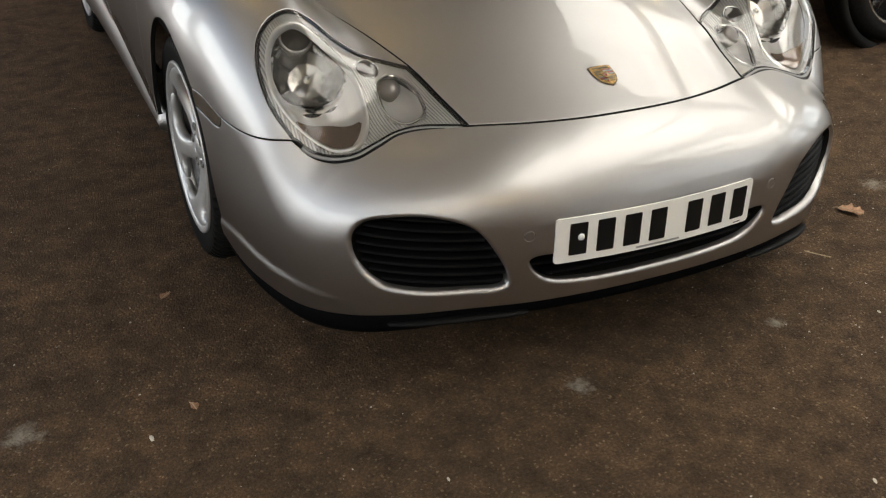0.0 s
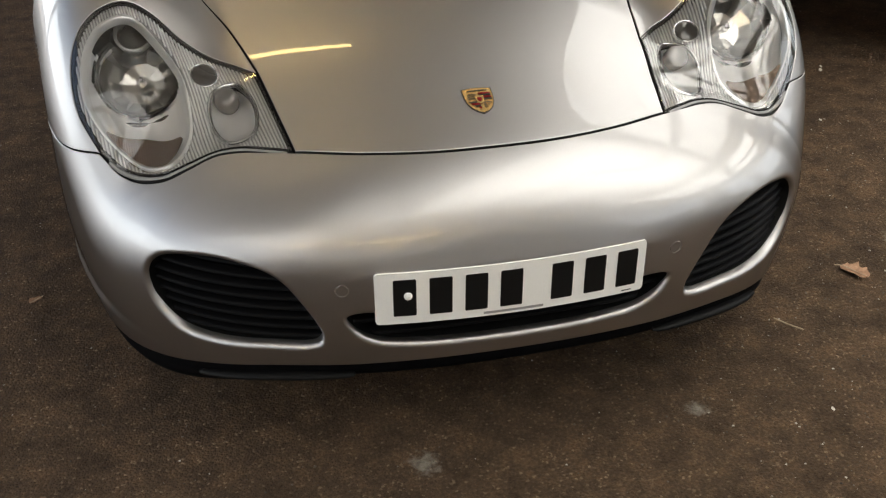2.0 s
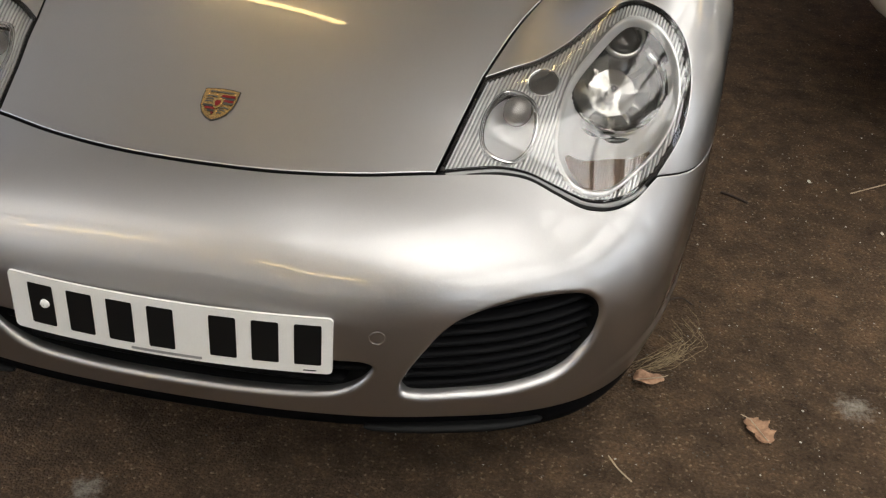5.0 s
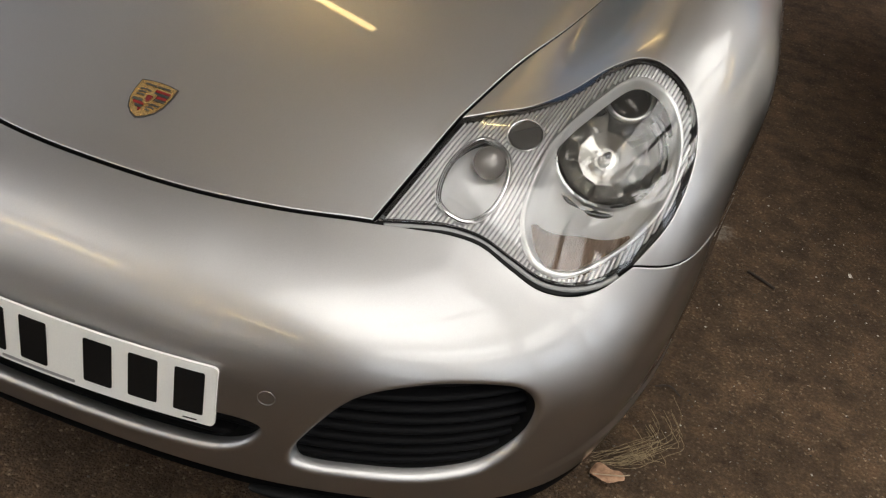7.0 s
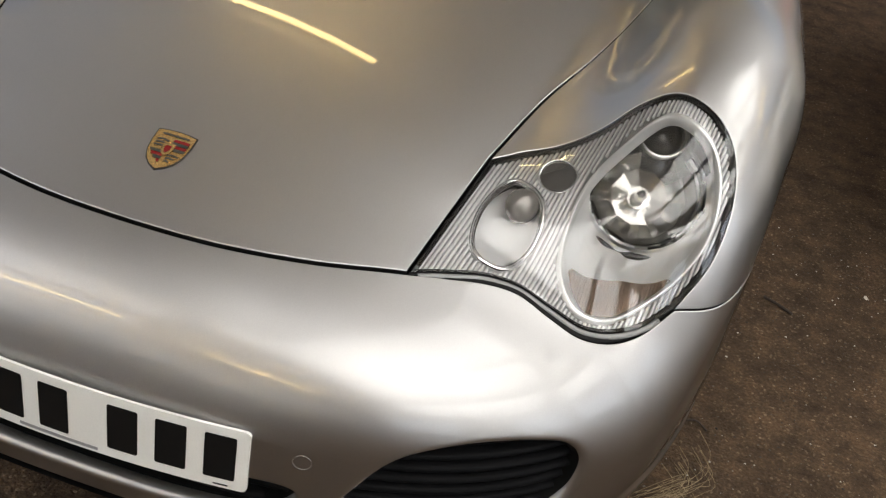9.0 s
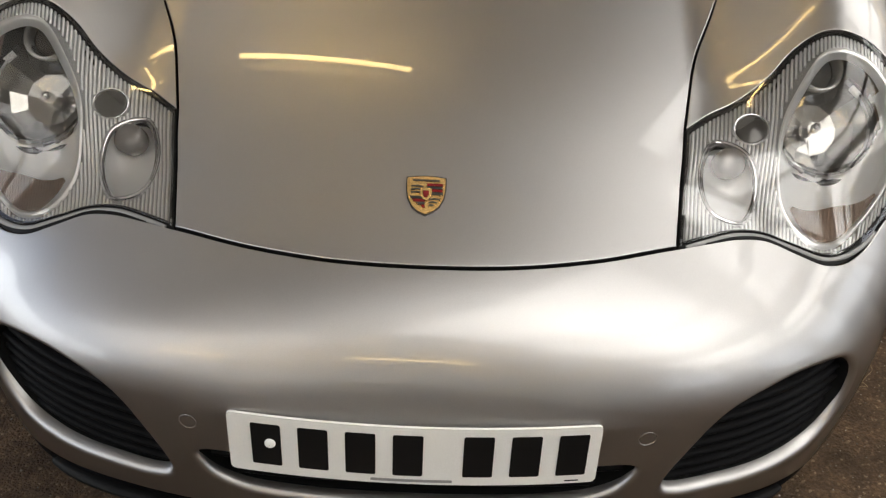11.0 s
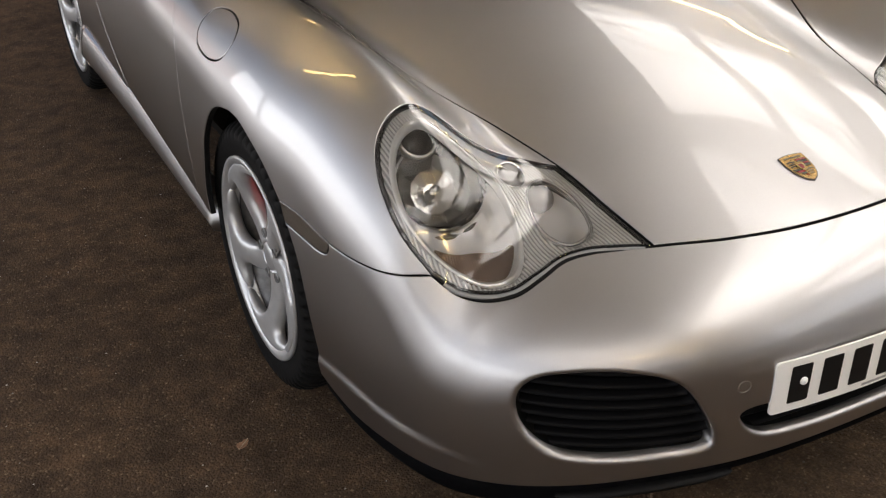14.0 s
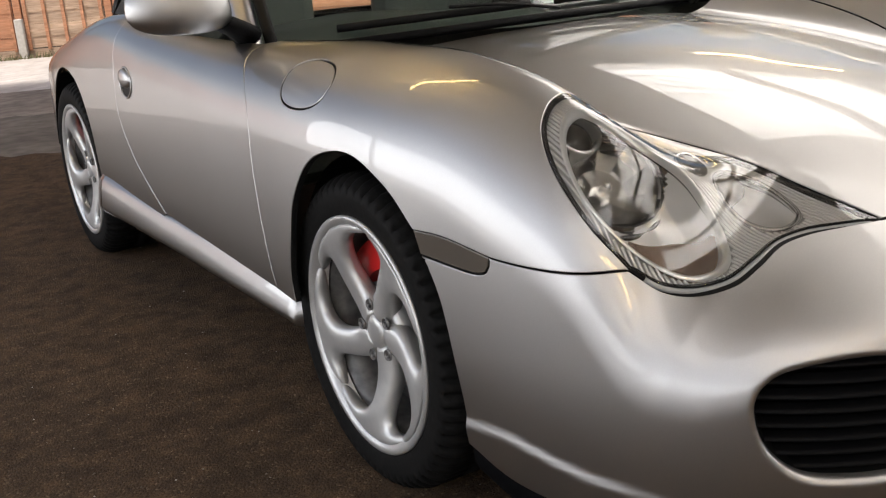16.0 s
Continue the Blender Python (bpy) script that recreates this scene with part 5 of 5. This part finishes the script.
st.links.new(ramp_node(st, noise_node(st, sm.outputs[0], 3.0, 4, 0.6), [(0.36, (0.26, 0.25, 0.22)), (0.58, (0.93, 0.92, 0.89))]), s2.inputs[0])
st.links.new(s1.outputs[0], s3.inputs[1])
st.links.new(s2.outputs[0], s3.inputs[2])
st.links.new(s3.outputs[0], st.nodes["Material Output"].inputs[0])

# the building stands turned against the car: u across it, v along it
TURNED = Matrix.Rotation(radians(-23.5), 4, "Z")
U0, U1, V0, V1 = -4.6, 6.0, -9.0, 8.0
BAYS = [(-2.3, 1.80), (2.42, 5.6)]
CORNER = (-4.5, 0.3, -8.8, -2.4)
STRIPS = [(0.62, 2.88), (3.6, 5.6)]


def stand(ob, label, category):
    ob.matrix_world = TURNED @ ob.matrix_world
    return tagged(ob, label, category, kind="structure")


def slab(name, lo, hi, mat, label, category, bevel=0.0):
    return stand(box(name, lo, hi, mat, None, "", bevel), label, category)


cuts = [U0, *STRIPS[0], *STRIPS[1], U1]
for k in range(5):
    spans = [(V0, V1)] if k % 2 == 0 else [(V0, BAYS[0][0]), (BAYS[0][1], BAYS[1][0]), (BAYS[1][1], V1)]
    for v0, v1 in spans:
        if k == 0:
            slab("ceiling", (U0, CORNER[3], ROOF_Z), (CORNER[1], v1, ROOF_Z + 0.12), LINING, "cream painted roof lining of the covered yard", "ceiling")
            slab("ceiling", (CORNER[1] + 0.002, v0, ROOF_Z), (cuts[1], v1, ROOF_Z + 0.12), LINING, "cream painted roof lining of the covered yard", "ceiling")
            continue
        slab("ceiling", (cuts[k], v0, ROOF_Z), (cuts[k + 1], v1, ROOF_Z + 0.12), LINING, "cream painted roof lining of the covered yard", "ceiling")


def sheet(x0, x1, y0, y1):
    V, Fc = [], []
    n = int((y1 - y0) / 0.019)
    for i in range(n + 1):
        y = y0 + (y1 - y0) * i / n
        z = ROOF_Z + 0.10 + 0.022 * math.sin(2 * math.pi * y / 0.152)
        V += [(x0, y, z), (x1, y, z)]
    Fc = [(2 * i, 2 * i + 1, 2 * i + 3, 2 * i + 2) for i in range(n)]
    return stand(mesh_object("rooflight_sheet", V, Fc, SHEET), "translucent white corrugated rooflight sheet", "rooflight")


for u0, u1 in STRIPS:
    for v0, v1 in BAYS:
        sheet(u0, u1, v0, v1)
        um = (u0 + u1) / 2
        teeth = [(u1 + 0.01, v0), (u1 + 0.01, v1)] + [(u1 - 0.045 + 0.04 * math.sin(2 * math.pi * w / 0.152), w) for w in np.arange(v1, v0, -0.019)]
        V = [(a, b, ROOF_Z - 0.004 + d) for d in (0, 0.03) for a, b in teeth]
        q = len(teeth)
        Fc = [tuple(range(q))[::-1], tuple(range(q, 2 * q))] + [(i, (i + 1) % q, q + (i + 1) % q, q + i) for i in range(q)]
        stand(mesh_object("closure_strip", V, Fc, LINING, None, "", False), "wavy cream closure strip along the rooflight", "trim")
        slab("roof_purlin", (um - 0.06, v0, ROOF_Z - 0.02), (um + 0.06, v1, ROOF_Z + 0.07), STEEL, "grey-brown steel purlin", "beam")
        lamp = area("rooflight_daylight", (0, 0, 1), (0, 0, 0), u1 - u0, v1 - v0, ROOFLIGHT * (1.0 if u0 < 2 else 1.5) * (v1 - v0) * (u1 - u0), (1.0, 0.98, 0.95))
        lamp.matrix_world = TURNED @ pose(um, (v0 + v1) / 2, ROOF_Z + 0.22)
for v in (-6.2, -3.9, 1.88, 5.95):
    slab("roof_rafter", (U0, v - 0.07, ROOF_Z - 0.2), (U1, v + 0.07, ROOF_Z - 0.004), STEEL, "grey-brown steel rafter", "beam")
sheet(CORNER[0], CORNER[1], CORNER[2], CORNER[3])
# daylight over the yard's mouth, where the whole roof is translucent
lamp = area("open_corner_daylight", (0, 0, 1), (0, 0, 0), CORNER[1] - CORNER[0], CORNER[3] - CORNER[2], OPENCORNER * (CORNER[1] - CORNER[0]) * (CORNER[3] - CORNER[2]), (0.97, 0.985, 1.0))
lamp.matrix_world = TURNED @ pose((CORNER[0] + CORNER[1]) / 2, (CORNER[2] + CORNER[3]) / 2, ROOF_Z + 0.22)
# daylight of the windows in the far wall
for a, b in ((-4.5, -1.5), (0.4, 2.4), (3.2, 6.4)):
    lamp = area("window_daylight", (0, 0, 1), (1, 0, 1), b - a, 1.6, WINDOW * (b - a) * 1.6, (0.95, 0.975, 1.0))
    lamp.matrix_world = TURNED @ look((U1 + 0.1, (a + b) / 2, 1.7), (0, (a + b) / 2, 1.7))
# daylight of the open side
lamp = area("open_side_daylight", (0, 0, 1), (1, 0, 1), 12.0, 1.2, OPENSIDE, (0.91, 0.955, 1.0))
lamp.matrix_world = TURNED @ look((U0 - 0.4, -1.9, 1.0), (U0 + 5, -1.9, 1.0))

# added fill lamp above the end wall, brightens the nose and ground; no known source
lamp = area("front_fill", (0, 0, 1), (1, 0, 1), 9.0, 1.6, FRONTFILL, (1.0, 0.98, 0.95))
lamp.matrix_world = TURNED @ look((0.7, V0 - 0.3, 2.1), (0.7, V0 + 5, 2.1))

# fluorescent tubes
GLOW = material("fluorescent_glow", (1, 0.9, 0.7), 0.5)
GLOW.node_tree.nodes["Principled BSDF"].inputs["Emission Color"].default_value = (1.0, 0.70, 0.28, 1)
GLOW.node_tree.nodes["Principled BSDF"].inputs["Emission Strength"].default_value = 16
for cu, cv in ((-1.95, 2.27), (-0.66, -5.0), (1.95, -4.9), (2.8, 6.7), (-1.95, 6.7)):
    lamp = thing("tube_light", "warm fluorescent tube batten under the roof", "light", "ceiling tube lights")
    lamp.matrix_world = TURNED @ pose(cu, cv, ROOF_Z)
    box("batten", (-0.78, -0.03, -0.06), (0.78, 0.03, -0.002), LINING, lamp, "white metal batten", 0.005)
    V, Fc = tube_mesh([(x, 0, -0.096 if cv > 0 else -0.115) for x in np.linspace(-0.75, 0.75, 8)], 0.028 if cv > 0 else 0.05, 12)
    mesh_object("tube", V, Fc, GLOW, lamp, "glowing warm tube")

# east wall with window openings, end wall, open west side on posts
slab("wall_east", (U1, V0, 0), (U1 + 0.2, V1, 0.9), WALL, "grey block wall below the windows", "wall")
slab("wall_east", (U1, V0, 2.5), (U1 + 0.2, V1, ROOF_Z), WALL, "grey block wall above the windows", "wall")
for a, b in ((-9.0, -4.5), (-1.5, 0.4), (2.4, 3.2), (6.4, 8.0)):
    slab("wall_east", (U1 + 0.002, a, 0.9), (U1 + 0.198, b, 2.5), WALL, "grey block wall pier", "wall")
slab("wall_south", (U0, V0 - 0.2, 0), (U1, V0, 1.3), WALL, "low grey block end wall", "wall")
for v in (-8.9, -3.9, 2.22, 7.9):
    slab("post", (U0 - 0.08, v - 0.08, 0), (U0 + 0.08, v + 0.08, ROOF_Z), STEEL, "grey-brown steel roof post", "post", 0.01)

# fence and pale yard behind
YARD = grain(material("pale_yard_concrete", (0.45, 0.43, 0.4), 0.9), 8, (0.38, 0.36, 0.34), (0.52, 0.5, 0.47), 0.2, second=0.1)
for lo, hi in (((-30, 8.2), (30, 11.45)), ((-30, -30), (-5.0, 8.2))):
    ob = mesh_object("pavement", [(lo[0], lo[1], 0.004), (hi[0], lo[1], 0.004), (hi[0], hi[1], 0.004), (lo[0], hi[1], 0.004)], [(0, 1, 2, 3)], YARD, None, "", False)
    stand(ob, "pale worn concrete yard", "pavement")

# ragged aprons of tarmac painted paler for daylight reaching in from the yard
for k, (v0, v1, tone, z) in enumerate(((6.5, 8.19, 0.24, 0.003), (5.0, 6.7, 0.13, 0.0015))):
    SPILL = grain(material("daylit_tarmac", (tone, tone * 0.88, tone * 0.76), 0.9), 9, (tone * 0.7, tone * 0.6, tone * 0.5), (tone * 1.3, tone * 1.15, tone), 0.2, second=0.15)
    rd = random.Random(11 + k)
    edge_line = [(-12 + 0.12 * i, v0 + rd.uniform(-0.09, 0.09) + 0.16 * math.sin(0.9 * i * 0.12 + k)) for i in range(201)]
    V = [(a, b, z) for a, b in edge_line] + [(a, v1, z) for a, b in edge_line]
    Fc = [(i, i + 1, 202 + i, 201 + i) for i in range(200)]
    stand(mesh_object("pavement", V, Fc, SPILL, None, "", False), "brown tarmac apron painted paler for daylight, with a ragged edge", "pavement")


def fence_panel(u, w, red):
    f = thing("garden_fence", "orange-brown lapped wooden fence panel" if red else "weathered pale brown lapped fence panel with battens", "fence", "yard fence")
    f.matrix_world = TURNED @ pose(u, 11.6, 0)
    rb = random.Random(int(u * 100) + 5000)
    for i in range(13):
        z = 0.10 + i * 0.135
        drop = rb.uniform(-0.006, 0.006)
        box("board", (0.01, -0.018 - 0.007 * (i % 2), z + drop), (w - 0.01, 0.0, z + 0.139 + drop), WOOD if red else WOODPALE, f)
    for i in range(2 if red else 5):
        bx = 0.02 + i * (w - 0.075) / (1 if red else 4)
        box("batten", (bx, -0.055, 0.08), (bx + 0.035, -0.028, 1.86), WOOD, f)
    box("rail", (0.0, 0.014, 0.5), (w, 0.05, 0.58), WOOD, f)
    box("gravel_board", (0.0, -0.03, 0.0), (w, -0.002, 0.09), WOODPALE, f)


# panels on either side of a narrow weathered one
for u0, w, red in [(-6.05 - 1.89 * i, 1.8, True) for i in range(5)] + [(-4.16, 0.90, False)] + [(-3.17 + 1.89 * i, 1.8, True) for i in range(6)]:
    fence_panel(u0, w, red)
    post = thing("fence_post", "orange-brown wooden fence post", "post", "yard fence posts")
    post.matrix_world = TURNED @ pose(u0 + w, 11.6, 0)
    box("shaft", (0.005, -0.04, 0), (0.085, 0.05, 1.9), WOOD, post, "", 0.008)
spur = thing("concrete_spur", "short pale concrete spur beside a fence post", "post")
spur.matrix_world = TURNED @ pose(-4.24, 11.5, 0)
box("shaft", (0, -0.05, 0), (0.09, 0.04, 0.44), CONCRETE, spur, "", 0.012)

# weeds along the foot of the fence
WEED = grain(material("dry_green_weeds", (0.1, 0.1, 0.04), 0.8), 30, (0.06, 0.07, 0.025), (0.2, 0.17, 0.09), 0.0)
rw = random.Random(77)
V, Fc = [], []
for i in range(1500):
    u, v = rw.uniform(-9, 3), 11.43 + rw.uniform(-0.07, 0.07)
    h, lean, wide = rw.uniform(0.02, 0.09), rw.uniform(-0.04, 0.04), rw.uniform(0.006, 0.014)
    p = [TURNED @ Vector(q) for q in ((u - wide, v, 0.0), (u + wide, v + rw.uniform(-0.01, 0.01), 0.0), (u + lean, v + rw.uniform(-0.03, 0.03), h))]
    Fc.append((len(V), len(V) + 1, len(V) + 2))
    V += [tuple(q) for q in p]
weeds = mesh_object("weeds", V, Fc, WEED, None, "", False)
tagged(weeds, "low dry green weeds along the fence foot", "weeds", kind="stuff")

# ---- the white car beside it, side on -----------------------------------
WHITE = material("cream_white_paint", (0.72, 0.70, 0.64), 0.3, 0.0, Coat_Weight=1.0, Coat_Roughness=0.03)
SLAT = material("blue_grey_slat", (0.30, 0.33, 0.42), 0.3, 0.0, Coat_Weight=0.8)
white = thing("white_car", "cream white car with black wheels parked side on", "car")
WX, WYC = 1.42, 2.52
V, Fc = [], []
stations = [0.0, 0.015, 0.05, 0.11, 0.2, 0.33, 0.5, 0.7, 1.0, 1.6, 2.3, 3.0, 3.5, 3.9, 4.15, 4.32, 4.42, 4.45]
ring = 36
for st in stations:
    e = min(st, 4.45 - st)
    k = (1 - (1 - min(e / 0.75, 1)) ** 2.6) ** (1 / 2.6)
    hw = 0.50 + 0.40 * k
    zb, zt = 0.40 - 0.19 * k ** 1.5, 0.70 + 0.20 * k
    zc, hz = (zb + zt) / 2, (zt - zb) / 2
    if st in (0.0, 4.45):
        hw, hz = hw * 0.9, hz * 0.8
    for j in range(ring):
        a = 2 * math.pi * j / ring
        c, d = math.cos(a), math.sin(a)
        V.append((WX + st, WYC + hw * math.copysign(abs(c) ** 0.55, c), zc + hz * math.copysign(abs(d) ** 0.62, d)))
Fc = [(i * ring + j, i * ring + (j + 1) % ring, (i + 1) * ring + (j + 1) % ring, (i + 1) * ring + j) for i in range(len(stations) - 1) for j in range(ring)]
Fc += [tuple(range(ring)), tuple(range(len(V) - ring, len(V)))]
fix_normals(mesh_object("body", V, Fc, WHITE, white, "cream white body"))
V, Fc = [], []
cabin = [(0.75, 0.02, 0.62), (1.35, 0.30, 0.60), (1.8, 0.40, 0.58), (2.4, 0.38, 0.58), (3.25, 0.02, 0.64)]
for x, h, hw in cabin:
    for j in range(13):
        a = math.pi * j / 12
        V.append((WX + x, WYC + hw * 1.15 * math.cos(a), 0.86 + h * math.sin(a) ** 0.5))
Fc = [(i * 13 + j, i * 13 + j + 1, i * 13 + j + 14, i * 13 + j + 13) for i in range(4) for j in range(12)]
fix_normals(mesh_object("cabin", V, Fc, SMOKE, white, "dark glazed cabin"))
DARKRIM = material("black_rim_paint", (0.012, 0.012, 0.013), 0.25, 0.0, Coat_Weight=0.8)
for x in (WX + 0.98, WX + 3.35):
    for sy in (-1, 1):
        y = WYC + sy * 0.80
        hub = new("wheel")
        hub.parent = white
        tagged(hub, "black wheel with a bright rim edge")
        hub.matrix_local = pose(x, y, 0.325, 0, 0, 90 * sy)
        fix_normals(mesh_object("tyre", *lathe([(0.24, -0.09), (0.29, -0.11), (0.322, -0.085), (0.325, 0), (0.322, 0.085), (0.29, 0.112), (0.245, 0.108), (0.24, 0.09)], n=64), RUBBER, hub))
        fix_normals(mesh_object("rim", *lathe([(0.20, -0.06), (0.225, 0.02), (0.228, 0.09), (0.236, 0.108), (0.243, 0.108)], n=64), DARKRIM, hub))
        fix_normals(mesh_object("rim_edge", *lathe([(0.240, 0.1085), (0.2435, 0.1105), (0.246, 0.1085)], n=64), CHROME, hub, "thin bright rim edge"))
        for k in range(5):
            a = 2 * math.pi * k / 5 + 0.3
            Vs, Fs = tube_mesh([(0.05, r * math.cos(a), r * math.sin(a)) for r in (0.03, 0.1, 0.17, 0.235)], [0.035, 0.03, 0.028, 0.034], 8, True, 0.6, (1, 0, 0))
            fix_normals(mesh_object("spoke", Vs, Fs, DARKRIM, hub))
        # body has no arch opening: a black dish stands for the shade in it
        fix_normals(mesh_object("arch_shadow", *lathe([(0.0005, -0.02), (0.37, -0.02), (0.385, 0.105), (0.36, 0.112), (0.335, 0.09)], n=48), SEAL_SHADE, hub, "black wheel arch"))
for k in range(5):
    x0 = WX + 0.045 + 0.028 * k
    box("bumper_slat", (x0, WYC - 0.80 - 0.022 * k, 0.50), (x0 + 0.008, WYC - 0.70 - 0.022 * k, 0.66), SLAT, white, "blue-grey vent slat", 0.002)

# ---- small things on the ground ----------------------------------------
LEAF = grain(material("dry_brown_leaf", (0.3, 0.16, 0.09), 0.8), 90, (0.17, 0.085, 0.045), (0.42, 0.25, 0.15), 0.5)
STRAW = grain(material("dry_straw", (0.24, 0.18, 0.095), 0.8), 80, (0.17, 0.125, 0.065), (0.32, 0.24, 0.135))
TWIG = grain(material("pale_twig", (0.38, 0.3, 0.2), 0.8), 80, (0.3, 0.22, 0.14), (0.45, 0.37, 0.26))
DARKTWIG = material("dark_twig", (0.03, 0.02, 0.014), 0.8)
CHIP = grain(material("pale_chip", (0.55, 0.52, 0.46), 0.7), 200, (0.45, 0.42, 0.36), (0.62, 0.6, 0.54))


def leaf(x, y, size, turn, lobes, label):
    V, Fc = [], []
    n = 28
    for i in range(n):
        t = 2 * math.pi * i / n
        lob = 1 + 0.30 * math.sin(lobes * t + 1) * abs(math.sin(t)) ** 0.5
        px, py = size * 0.5 * math.cos(t), size * 0.30 * math.sin(t) * lob
        V.append((px, py, 0.006 + 0.9 * py * py / size + 0.12 * size * noise.noise((px * 40, py * 40, x))))
    V += [(size * f, 0, 0.003) for f in (-0.3, -0.1, 0.1, 0.3)]
    near = [n + min(range(4), key=lambda k: abs(V[n + k][0] - V[i][0])) for i in range(n)]
    for i in range(n):
        j = (i + 1) % n
        Fc.append((i, j, near[i]))
        if near[j] != near[i]:
            Fc.append((j, near[j], near[i]))
    ob = mesh_object("fallen_leaf", V, Fc, LEAF)
    fix_normals(ob)
    mod = ob.modifiers.new("thickness", "SOLIDIFY")
    mod.thickness = 0.0006
    stem_v, stem_f = tube_mesh([(-size * 0.5, 0, 0.006), (-size * 0.1, 0, 0.006), (size * 0.42, 0, 0.007), (size * 0.66, 0.1 * size, 0.004)], 0.0012, 6)
    st = mesh_object("stem", stem_v, stem_f, TWIG, ob)
    ob.matrix_world = pose(x, y, 0.001, 0, 0, turn)
    return tagged(ob, label, "leaf", "fallen leaves")


leaf(1.04, 0.425, 0.08, 118, 9, "dry orange-brown oak leaf lying on tarmac")
leaf(0.82, 0.535, 0.07, 20, 3, "curled pale brown leaf beside dry grass")
leaf(0.815, 0.715, 0.035, 70, 3, "small reddish leaf scrap by the bumper")
leaf(-0.99, 0.79, 0.035, 40, 3, "small brown leaf scrap on tarmac")
leaf(-1.03, 0.28, 0.03, 100, 3, "small brown leaf scrap on tarmac")


def stick(name, pts, r, mat, label, category):
    V, Fc = tube_mesh(spline(pts, False, 0.01), r, 6)
    return tagged(fix_normals(mesh_object(name, V, Fc, mat)), label, category)


stick("twig", [(0.74, 0.285, 0.004), (0.76, 0.25, 0.006), (0.785, 0.225, 0.004)], 0.0016, TWIG, "thin pale twig lying on tarmac", "twig")
stick("twig", [(1.03, 1.40, 0.004), (1.06, 1.385, 0.005), (1.10, 1.36, 0.004)], 0.004, DARKTWIG, "short dark twig lying on tarmac", "twig")
stick("twig", [(0.87, 0.84, 0.004), (0.90, 0.855, 0.006), (0.925, 0.835, 0.004)], 0.002, DARKTWIG, "thin dark curved twig near the bumper", "twig")
stick("twig", [(1.40, 1.50, 0.003), (1.47, 1.55, 0.005), (1.52, 1.59, 0.003)], 0.002, TWIG, "thin pale broken twig on tarmac", "twig")
rs = random.Random(4)
tuft = thing("dry_grass_tuft", "dry straw-coloured grass wisp lying on tarmac", "dry grass", "", (0, 0, 0))
for k in range(30):
    a0 = rs.uniform(-0.02, 0.02)
    ln, bend = rs.uniform(0.5, 1.0), rs.uniform(0.4, 1.1)
    p0 = np.array((0.80 + rs.uniform(-0.02, 0.03), 0.575 + rs.uniform(-0.015, 0.02), 0.004))
    pts = [p0, p0 + (0.05 * ln, 0.035 * ln + a0, 0.008), p0 + (0.10 * ln, 0.085 * ln + a0, 0.012), p0 + (0.125 * ln, 0.15 * ln * bend + a0, 0.010), p0 + (0.12 * ln - 0.02 * bend, 0.22 * ln * bend + a0, 0.006)]
    V, Fc = tube_mesh(spline(pts, False, 0.012), 0.00042, 4)
    mesh_object("blade", V, Fc, STRAW, tuft)
for x, y, s in ((1.68, 1.70, 0.02), (1.70, 1.73, 0.014), (-1.14, 0.21, 0.016), (0.21, -0.55, 0.012), (1.45, 1.30, 0.012), (1.29, 1.54, 0.014), (-1.48, 1.05, 0.016), (0.70, -0.05, 0.01), (-0.60, -0.18, 0.01), (-1.9, 1.6, 0.012)):
    bm = bmesh.new()
    bmesh.ops.create_icosphere(bm, subdivisions=1, radius=s / 2)
    for v in bm.verts:
        v.co = Vector((v.co.x * 1.5, v.co.y * 0.7, max(v.co.z * 0.4, -0.001))) * (1 + 0.3 * noise.noise(v.co * 300 + Vector((x, y, 0))))
    me = bpy.data.meshes.new("stone_chip")
    bm.to_mesh(me)
    bm.free()
    me.materials.append(CHIP)
    ob = new("stone_chip", me)
    ob.matrix_world = pose(x, y, 0.0015, 0, 0, 90 * math.sin(7 * x + y))
    tagged(ob, "pale stone chip lying on the tarmac", "stone", "stone chips")

# loose grit as one mesh
GRIT = material("mixed_grit", (0.12, 0.1, 0.08), 0.8)
gt = GRIT.node_tree
gg = gt.nodes.new("ShaderNodeNewGeometry")
gc = ramp_node(gt, gg.outputs["Random Per Island"], [(0.0, (0.015, 0.011, 0.008)), (0.35, (0.06, 0.048, 0.036)), (0.78, (0.12, 0.10, 0.08)), (0.93, (0.46, 0.44, 0.40))])
gt.links.new(gc, gt.nodes["Principled BSDF"].inputs["Base Color"])
V, Fc = [], []
rs = np.random.RandomState(5)
for k in range(9000):
    x, y = rs.uniform(-2.4, 2.2), rs.uniform(-1.1, 3.4)
    if rs.rand() < 0.35:
        x, y = rs.uniform(0.4, 1.6), rs.uniform(-0.4, 1.8)
    r = 0.0011 + 0.0022 * rs.rand() ** 3
    b = len(V)
    a = rs.uniform(0, 6.28)
    for i in range(4):
        q = a + i * 1.571 + rs.uniform(-0.4, 0.4)
        V.append((x + r * 1.3 * math.cos(q), y + r * 1.3 * math.sin(q), -0.0005))
    V.append((x + rs.uniform(-0.4, 0.4) * r, y + rs.uniform(-0.4, 0.4) * r, r * rs.uniform(0.6, 1.1)))
    Fc += [(b + i, b + (i + 1) % 4, b + 4) for i in range(4)]
grit = mesh_object("grit", V, Fc, GRIT, None, "", False)
tagged(grit, "loose brown and pale grit scattered over tarmac", "grit", kind="stuff")
